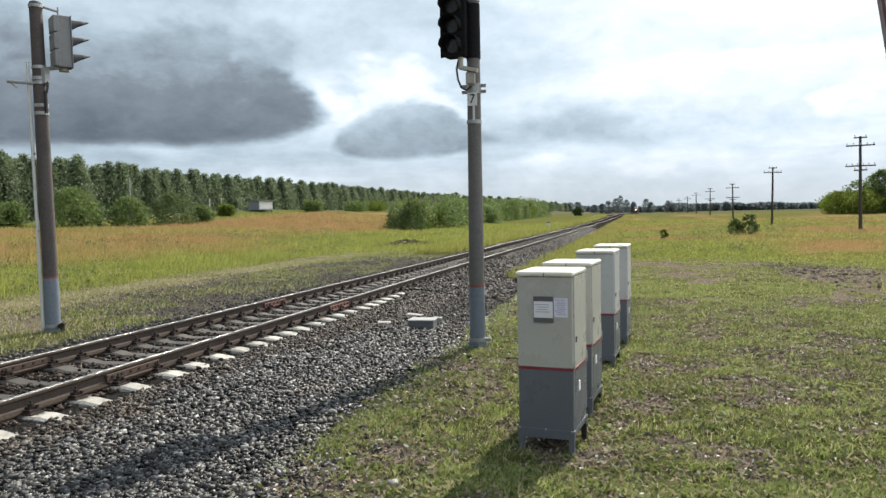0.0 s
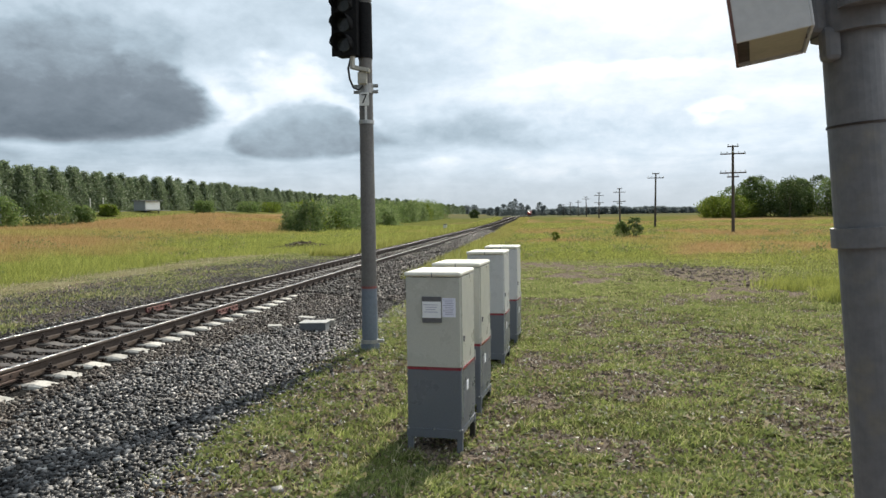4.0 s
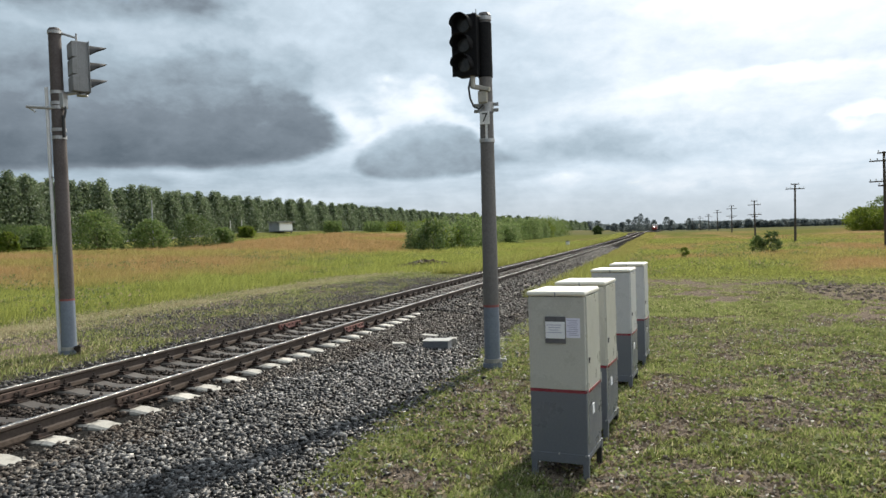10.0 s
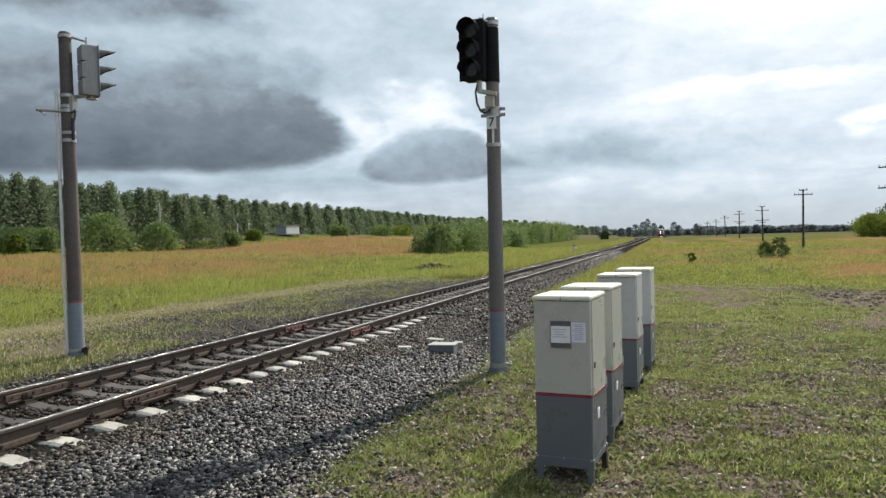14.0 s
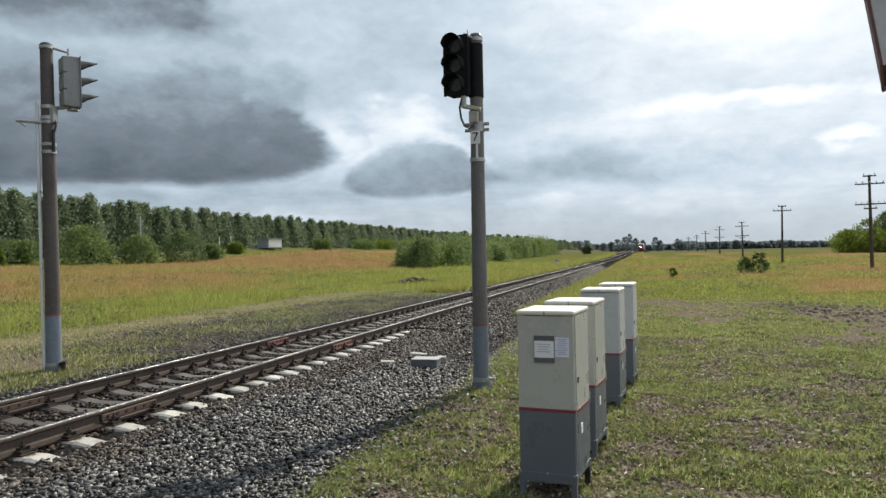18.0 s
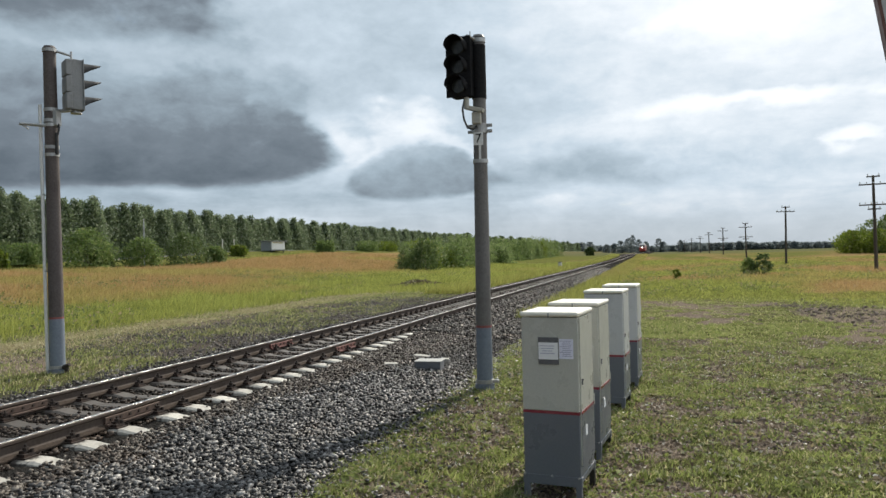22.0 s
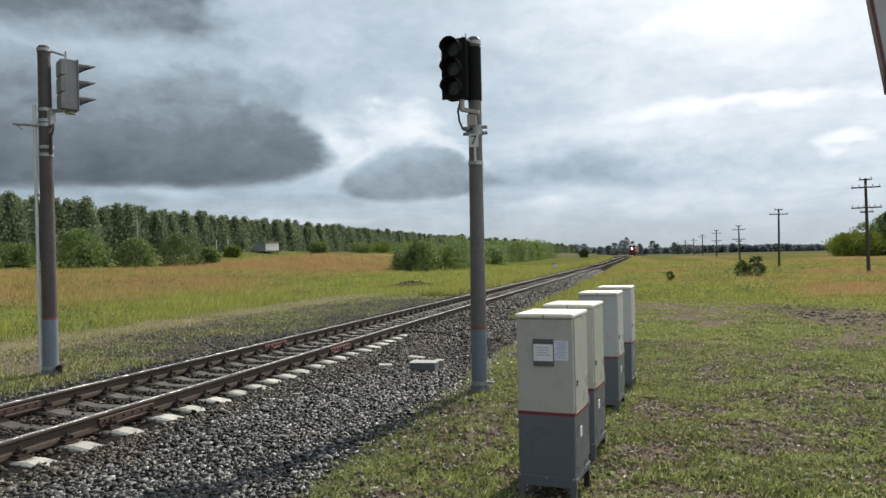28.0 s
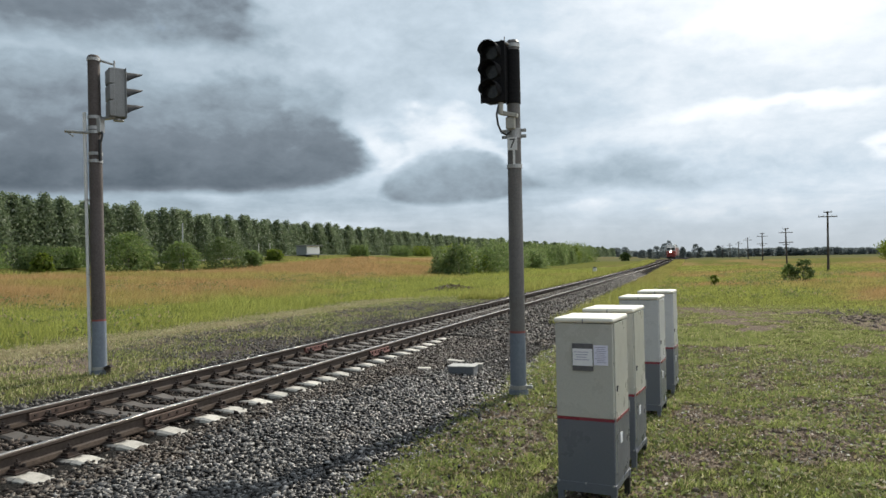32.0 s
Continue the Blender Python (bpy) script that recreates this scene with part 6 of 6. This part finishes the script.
    # crumbs of trodden earth where the turf is thin
    x, y = pick(-3.4, 8.0, 4.2, 17, 26000, 1.35)
    keep = (rng.random(len(x)) < 0.75 * (1 - turf_cover(x, y)) ** 1.3) & (x < 0.62 * y + 2.5)
    x, y = x[keep], y[keep]
    stones("earth_crumbs", x, y, land(x, y), 0.007 + 0.028 * rng.random(len(x)) ** 3, M_CLOD, "crumbs and small clods of trodden brown earth", 27)
    # hay lying along the edge of the meadow
    y = 12 + 30 * rng.random(30000)
    x = -15.7 + 0.8 * rng.normal(size=len(y)) + 1.2 * (fractal(y, y * 0, 0.3, 8) - 0.5)
    keep = fractal(x, y, 0.7, 83, 4) + 0.12 * rng.normal(size=len(x)) > 0.45
    x, y = x[keep], y[keep]
    blades("mown_hay", x, y, land(x, y) + 0.01, 0.03 + 0.06 * rng.random(len(x)), 0.035, 4.0, M_HAY, "pale dry mown grass along the meadow edge", 9)
    # loose hay, stalks and brown debris about the far mast
    x, y = -10 - 7 * rng.random(9000) ** 0.8, 8.5 + 10 * rng.random(9000)
    keep = fractal(x, y, 0.8, 85, 4) + 0.1 * rng.normal(size=len(x)) > 0.52
    x, y = x[keep], y[keep]
    blades("loose_stalks", x, y, land(x, y) + 0.01, 0.02 + 0.05 * rng.random(len(x)), 0.02, 4.0, M_HAY, "dry stalks strewn on the ground beyond the track", 19)
    x, y = -15.8 + 1.1 * rng.normal(size=1500), 48 + 1.2 * rng.normal(size=1500)
    hump = np.exp(-((x + 15.8) / 1.6) ** 2 - ((y - 48) / 1.5) ** 2)
    c = np.stack([x, y, land(x, y) + 0.05 + 0.5 * hump * rng.random(len(x))], 1)
    o = raw("brush_pile", leaf_quads(rng, c, 0.13, 0.4), 4, M_BRUSH)
    tagged(o, "low heap of brown cut brushwood at the meadow edge", "brushwood", kind="stuff")
    # clods of turned earth
    x = np.concatenate([6.2 + 1.5 * rng.normal(size=500), 5.2 + 0.6 * rng.normal(size=200), 2.6 + 1.3 * rng.normal(size=260), -17 - 2.5 * rng.random(160)])
    y = np.concatenate([24.5 + 2.6 * rng.normal(size=500), 28.5 + 0.8 * rng.normal(size=200), 9.8 + 2.2 * rng.normal(size=260), 16 + 5 * rng.random(160)])
    s = 0.03 + 0.06 * rng.random(len(x)) ** 2
    s[700:960] *= 0.5
    stones("earth_clods", x, y, land(x, y), s, M_CLOD, "dark clods of turned earth", 12)
    # thin turf on the far side of the track
    x, y = pick(-19, -8.6, 5, 40, 130000)
    keep = rng.random(len(x)) < (0.15 + turf_cover(x, y)) * (1 - 0.75 * gravel_cover(x, y))
    x, y = x[keep], y[keep]
    blades("turf_beyond_track", x, y, land(x, y), 0.03 + 0.06 * rng.random(len(x)), 0.016 + 0.012 * rng.random(len(x)), 0.9, M_TURF, "thin dry turf beyond the track", 3)
    # tall meadow on the left
    x, y = pick(-64, -9, 8, 130, 640000, 1.5)
    keep = (rng.random(len(x)) < meadow_cover(x, y)) & (-x < 6 + y * 1.35) & (rng.random(len(x)) < np.clip(30 / np.hypot(x, y), 0.1, 1))
    x, y = x[keep], y[keep]
    d = np.hypot(x, y)
    blades("meadow_left", x, y, land(x, y), (0.16 + 0.36 * rng.random(len(x)) ** 1.5) * (0.25 + 1.35 * fractal(x, y, 0.55, 81, 4)), 0.010 + 0.0008 * d, 0.9, M_MEADOW, "tall meadow grass, green then ripening to straw", 4, ripeness(x, y))
    # tall meadow on the right
    x, y = pick(-3.2, 70, 16, 150, 560000, 1.5)
    keep = (rng.random(len(x)) < meadow_cover(x, y)) & (x < 4 + y * 0.5) & (rng.random(len(x)) < np.clip(34 / np.hypot(x, y), 0.1, 1))
    x, y = x[keep], y[keep]
    d = np.hypot(x, y)
    blades("meadow_right", x, y, land(x, y), (0.06 + 0.26 * rng.random(len(x)) ** 1.8) * (0.1 + 1.5 * fractal(x, y, 0.5, 91, 4)) * (0.5 + 0.5 * step(y, 26, 50)), 0.010 + 0.0008 * d, 1.1, M_MEADOW, "tall meadow grass beside the line, green and straw", 5, ripeness(x, y))
    # darker weeds standing in clumps in the meadows
    for name, label, x0, x1, y0, y1, m, seed in (("meadow_weeds", "dark leafy weeds in clumps in the meadow", -40, -17, 12, 80, 420, 31), ("meadow_weeds_beside_line", "leafy weeds in clumps in the meadow beside the line", -2, 34, 27, 95, 420, 33)):
        cx, cy = pick(x0, x1, y0, y1, m, 1.4)
        ok = (meadow_cover(cx, cy) > 0.4) & (fractal(cx, cy, 0.12, 97, 3) > 0.46)
        cx, cy = cx[ok], cy[ok]
        k = rng.integers(0, len(cx), len(cx) * 60)
        s = 0.14 + 0.22 * rng.random(len(cx)) ** 2
        c = np.stack([cx[k] + rng.normal(size=len(k)) * s[k] * 1.2, cy[k] + rng.normal(size=len(k)) * s[k] * 1.2, 0 * k + 0.0], 1)
        c[:, 2] = land(c[:, 0], c[:, 1]) + s[k] * 1.9 * rng.random(len(k))
        o = raw(name, leaf_quads(rng, c, 0.055, 1.8), 4, M_WEED)
        tagged(o, label, "weeds", kind="stuff")
    # tall tufts beside the turned earth
    cx, cy = 6.3 + 6.5 * rng.random(46), 16.8 + 4.5 * rng.random(46)
    cy = cy + 0.35 * (cx - 6.3)
    k = rng.integers(0, 46, 9000)
    s = 0.16 + 0.2 * rng.random(46)
    x, y = cx[k] + rng.normal(size=9000) * s[k], cy[k] + rng.normal(size=9000) * s[k]
    blades("tall_tufts", x, y, land(x, y), (0.15 + 0.3 * rng.random(9000)) * (0.5 + s[k] * 2), 0.02, 0.7, M_MEADOW, "tall yellow-green tufts beside the turned earth", 23, 0.0 * x)
    # verge of weeds along the ballast further out
    x, y = pick(-4.1, -2.0, 22, 200, 34000, 1.2)
    x = x - 0.7 * step(y, 60, 110) * rng.random(len(x)) + bend(y)
    blades("verge_weeds", x, y, land(x, y), 0.15 + 0.35 * rng.random(len(x)), 0.012 + 0.0009 * y, 0.7, M_MEADOW, "weeds along the ballast edge", 6, 0.1 + 0.5 * rng.random(len(x)) * step(y, 40, 70))
    x, y = pick(-11.5, -9.4, 36, 200, 16000, 1.3)
    x = x + bend(y)
    blades("verge_weeds_beyond", x, y, land(x, y), 0.2 + 0.4 * rng.random(len(x)), 0.02 + 0.0009 * y, 0.7, M_MEADOW, "weeds along the far ballast edge", 7, 0.25 * rng.random(len(x)))


build_grass()


# ---- things that move ----
def build_train():
    t = thing("diesel_locomotive", "red diesel locomotive with light grey roof and lit headlamp", "locomotive", pose(TRACK_X, 700, RAIL_TOP))
    part("body", one_box(0, 9.0, 2.3, 3.0, 16.5, 2.2, 0.12), M_LOCORED, t)
    part("roof", one_box(0, 9.0, 3.95, 2.7, 16.0, 1.1, 0.35, None, 3), M_LOCOGREY, t)
    bm = B()
    box(bm, 0, 0.9, 3.0, 2.9, 1.3, 1.7, 0.2)
    part("cab_front", bm, M_LOCOGREY, t)
    part("nose", one_box(0, 0.25, 1.9, 2.8, 1.2, 1.4, 0.25), M_LOCORED, t)
    for s in (-1, 1):
        part("windscreen", one_box(s * 0.68, 0.2, 3.25, 1.1, 0.08, 0.7, 0.03), M_GLASSDARK, t)
        part("marker_lamp", one_tube((s * 1.05, -0.36, 1.7), (s * 1.05, -0.42, 1.7), 0.13, 0.12, 12), M_WHITE, t)
        part("handrail", one_tube((s * 1.3, -0.2, 1.2), (s * 1.3, -0.2, 2.5), 0.03, 0.03, 6), M_WHITE, t)
    part("headlamp", one_tube((0, -0.36, 2.35), (0, -0.46, 2.35), 0.22, 0.22, 16), M_HEADLIGHT, t, "lit headlamp")
    part("buffer_beam", one_box(0, -0.35, 0.95, 2.7, 0.3, 0.5, 0.04), M_LOCORED, t)
    part("snow_plough", one_box(0, -0.3, 0.42, 2.6, 0.3, 0.5, 0.05), M_BLACKIRON, t)
    part("coupler", one_box(0, -0.65, 0.95, 0.35, 0.5, 0.35, 0.05), M_IRON, t)
    for y in (3.5, 13.5):
        bm = B()
        box(bm, 0, y, 0.75, 2.2, 4.6, 0.6, 0.05)
        part("bogie", bm, M_BLACKIRON, t)
        for k in (-1.8, 0, 1.8):
            bm = B()
            for s in (-1, 1):
                tube(bm, (s * 0.73, y + k, 0.52), (s * 0.87, y + k, 0.52), 0.52, 0.52, 16)
            tube(bm, (-0.75, y + k, 0.52), (0.75, y + k, 0.52), 0.08, 0.08, 8)
            part("wheelset", bm, M_IRON, t)
    cars = []
    for k in range(3):
        w = thing("freight_wagon", "brown covered freight wagon behind the locomotive", "wagon", pose(TRACK_X, 700, RAIL_TOP), "wagons of the train")
        part("body", one_box(0, 0, 2.5, 2.9, 13.0, 2.7, 0.06), M_WAGON, w)
        part("roof", one_box(0, 0, 3.95, 2.7, 13.0, 0.4, 0.15), M_LOCOGREY, w)
        for y in (-4.5, 4.5):
            part("bogie", one_box(0, y, 0.65, 2.1, 2.4, 0.8, 0.1), M_BLACKIRON, w)
        cars.append(w)
    return t, cars


def build_car():
    c = thing("hatchback_car", "silver-white hatchback car driving along the road", "car", pose(-72, 100, 4))
    bm = B()
    prof = [(-2.05, 0.35), (-2.1, 0.75), (-1.95, 0.95), (-1.55, 1.02), (-0.95, 1.42), (0.1, 1.5), (0.95, 1.05), (1.75, 0.9), (2.05, 0.72), (2.08, 0.35)]
    rings = []
    for x, k in ((-0.84, 0.93), (-0.8, 1.0), (0.8, 1.0), (0.84, 0.93)):
        rings.append([bm.verts.new((x, yy, 0.35 + (zz - 0.35) * k)) for yy, zz in prof])
    n = len(prof)
    for a, b in zip(rings, rings[1:]):
        for i in range(n):
            bm.faces.new((a[i], a[(i + 1) % n], b[(i + 1) % n], b[i]))
    bm.faces.new(rings[0])
    bm.faces.new(list(reversed(rings[-1])))
    bmesh.ops.recalc_face_normals(bm, faces=bm.faces)
    part("body", bm, M_CARPAINT, c)
    for s in (-1, 1):
        part("side_window", one_box(s * 0.85, -0.25, 1.2, 0.02, 1.5, 0.32, 0.01), M_GLASSDARK, c)
    part("rear_window", one_box(0, -1.28, 1.24, 1.3, 0.03, 0.4, 0.01, None), M_GLASSDARK, c)
    for s in (-1, 1):
        for y in (-1.3, 1.3):
            w = part("wheel", one_tube((s * 0.68, y, 0.31), (s * 0.87, y, 0.31), 0.31, 0.31, 16), M_RUBBER, c)
            part("rim", one_tube((s * 0.86, y, 0.31), (s * 0.885, y, 0.31), 0.2, 0.18, 12), M_GALV, w)
    return c


def build_dog():
    """A dog: nose towards +x, paws at z = 0."""
    d = thing("dog", "glossy black dog with tan muzzle and legs", "dog", pose(-2, 3, 0.3))
    d.scale = (1.0, 1.0, 1.0)
    bm = B()
    ball(bm, (0.0, 0, 0.37), 0.30, 0.115, 0.13, 20, 14)
    ball(bm, (0.17, 0, 0.36), 0.16, 0.115, 0.15, 16, 12)
    ball(bm, (-0.2, 0, 0.38), 0.14, 0.105, 0.125, 16, 12)
    tube(bm, (0.2, 0, 0.40), (0.37, 0, 0.53), 0.10, 0.07, 14)
    def coat(name, bm, n, seed, length):
        """Strands of fur rooted on a shape, swept back."""
        rng = np.random.default_rng(seed)
        bm.faces.ensure_lookup_table()
        area = np.array([f.calc_area() for f in bm.faces])
        idx = rng.choice(len(area), n, p=area / area.sum())
        cc = np.array([f.calc_center_median()[:] for f in bm.faces])[idx] + rng.normal(size=(n, 3)) * 0.014
        nn = np.array([f.normal[:] for f in bm.faces])[idx]
        w = rng.normal(size=(n, 3))
        w /= np.linalg.norm(w, axis=1)[:, None]
        tip = cc + (nn * 0.55 + np.array([-0.75, 0, -0.25]) + 0.35 * w) * (length * (0.5 + rng.random(n)))[:, None]
        V = np.stack([cc - w * 0.005, cc + w * 0.005, tip], 1).reshape(-1, 3)
        return raw(name, V, 3, M_FUR)

    bm.normal_update()
    pelt = coat("coat", bm, 6000, 3, 0.030)
    trunk = part("body", bm, M_FUR, d, smooth=True)
    pelt.parent = trunk
    head = B()
    ball(head, (0.04, 0, 0.02), 0.095, 0.072, 0.075, 16, 12)
    tube(head, (0.09, 0, 0.0), (0.20, 0, -0.045), 0.048, 0.028, 12)
    head.normal_update()
    ruff = coat("coat", head, 1500, 5, 0.016)
    h = part("head", head, M_FUR, d, smooth=True)
    ruff.parent = h
    h.matrix_basis = pose(0.38, 0, 0.55)
    for s in (-1, 1):
        bm = B()
        v = [bm.verts.new(p) for p in ((-0.03, s * 0.025, 0.06), (0.04, s * 0.06, 0.05), (-0.04, s * 0.08, 0.04), (-0.02, s * 0.08, 0.145))]
        for f in ((0, 1, 3), (1, 2, 3), (2, 0, 3), (0, 2, 1)):
            bm.faces.new([v[i] for i in f])
        bmesh.ops.recalc_face_normals(bm, faces=bm.faces)
        part("ear", bm, M_FUR, h)
    bm = B()
    ball(bm, (0.12, 0, -0.035), 0.07, 0.044, 0.028, 12, 8)
    part("muzzle", bm, M_FURTAN, h, "tan muzzle", True)
    part("nose", ball(B(), (0.2, 0, -0.04), 0.018, 0.02, 0.016, 10, 8), M_BLACK, h)
    legs = []
    for x, s in ((0.19, -1), (0.19, 1), (-0.22, -1), (-0.22, 1)):
        bm = B()
        tube(bm, (0, 0, 0.04), (-0.01 if x > 0 else -0.03, 0, -0.17), 0.05, 0.026, 10)
        tube(bm, (-0.01 if x > 0 else -0.03, 0, -0.17), (0.0, 0, -0.30), 0.026, 0.019, 10)
        ball(bm, (0.018, 0, -0.305), 0.04, 0.024, 0.02, 10, 8)
        g = part("leg", bm, M_FURTAN if x > 0 else M_FUR, d, smooth=True)
        g.matrix_basis = pose(x, s * 0.065, 0.325)
        legs.append((g, x, s))
    bm = B()
    pts = [(0, 0, 0), (-0.07, 0, -0.05), (-0.11, 0, -0.13), (-0.12, 0, -0.22)]
    for a, b, r in zip(pts, pts[1:], (0.035, 0.03, 0.022)):
        tube(bm, a, b, r, r * 0.8, 10)
    tail = part("tail", bm, M_FUR, d, smooth=True)
    tail.matrix_basis = pose(-0.32, 0, 0.42)
    return d, h, legs, tail


TRAIN = build_train()
CAR = build_car()
DOG = build_dog()


# ---- motion of things ----
def motions():
    loco, wagons = TRAIN
    ways = [(0, 600.0), (6, 540.0), (12, 475.0), (18, 410.0), (24, 340.0), (29, 280.0), (32, 244.0)]
    walk(loco, [(t, pose(TRACK_X + float(bend(y)), y, RAIL_TOP + float(rise(y)), 0, 0, -0.6)) for t, y in ways])
    for k, w in enumerate(wagons):
        walk(w, [(t, pose(TRACK_X + float(bend(y + 25.0 + 14.4 * k)), y + 25.0 + 14.4 * k, RAIL_TOP + float(rise(y + 25.0 + 14.4 * k)), 0, 0, -0.6)) for t, y in ways])
    car_rows = [(0, -560.0), (12, -200.0), (23.4, 113.0), (24.0, 138.5), (24.5, 159.7), (25.0, 181.0), (32, 460.0)]
    walk(CAR, [(t, pose(-72.0, y, land_z(-73, y) + 0.06)) for t, y in car_rows])
    dog, head, legs, tail = DOG
    walk(dog, [(t, pose(x, y, land_z(x, y) + 0.01, 0, 0, a)) for t, x, y, a in DOG_ROWS])
    walk(head, [(t, pose(0.38, 0, 0.55, 0, p, 0)) for t, p in ((0, 0), (0.8, 0), (1.2, 5), (1.45, 40), (1.8, 45), (2.3, 30), (2.8, 10), (32, 0))])
    for g, x, s in legs:
        ph = 0.0 if (x > 0) == (s > 0) else math.pi
        rows = []
        k = 0
        while k * 0.1 <= 4.0:
            rows.append((k * 0.1, pose(x, s * 0.065, 0.325, 0, 20 * math.sin(k * 0.1 * 11 + ph), 0)))
            k += 1
        rows.append((32.0, pose(x, s * 0.065, 0.325)))
        walk(g, rows)
    walk(tail, [(0, pose(-0.32, 0, 0.42, 0, 0, -12)), (0.8, pose(-0.32, 0, 0.42, 0, 0, 12)), (1.6, pose(-0.32, 0, 0.42, 0, 0, -12)), (2.4, pose(-0.32, 0, 0.42, 0, 0, 12)), (32, pose(-0.32, 0, 0.42))])


DOG_ROWS = [(0, -0.3, 0.9, 130), (0.5, -0.8, 2.0, 150), (0.8, -1.72, 3.12, 176), (1.0, -2.28, 3.64, 184), (1.2, -2.48, 3.74, 190), (1.4, -2.70, 3.76, 190), (1.6, -2.84, 3.78, 188), (2.0, -3.10, 3.84, 178), (2.4, -3.04, 3.58, 165), (2.8, -2.95, 2.9, 150), (3.3, -2.7, 2.0, 130), (5.0, -2.0, -1.0, 90), (32, -2.0, -6.0, 60)]
motions()
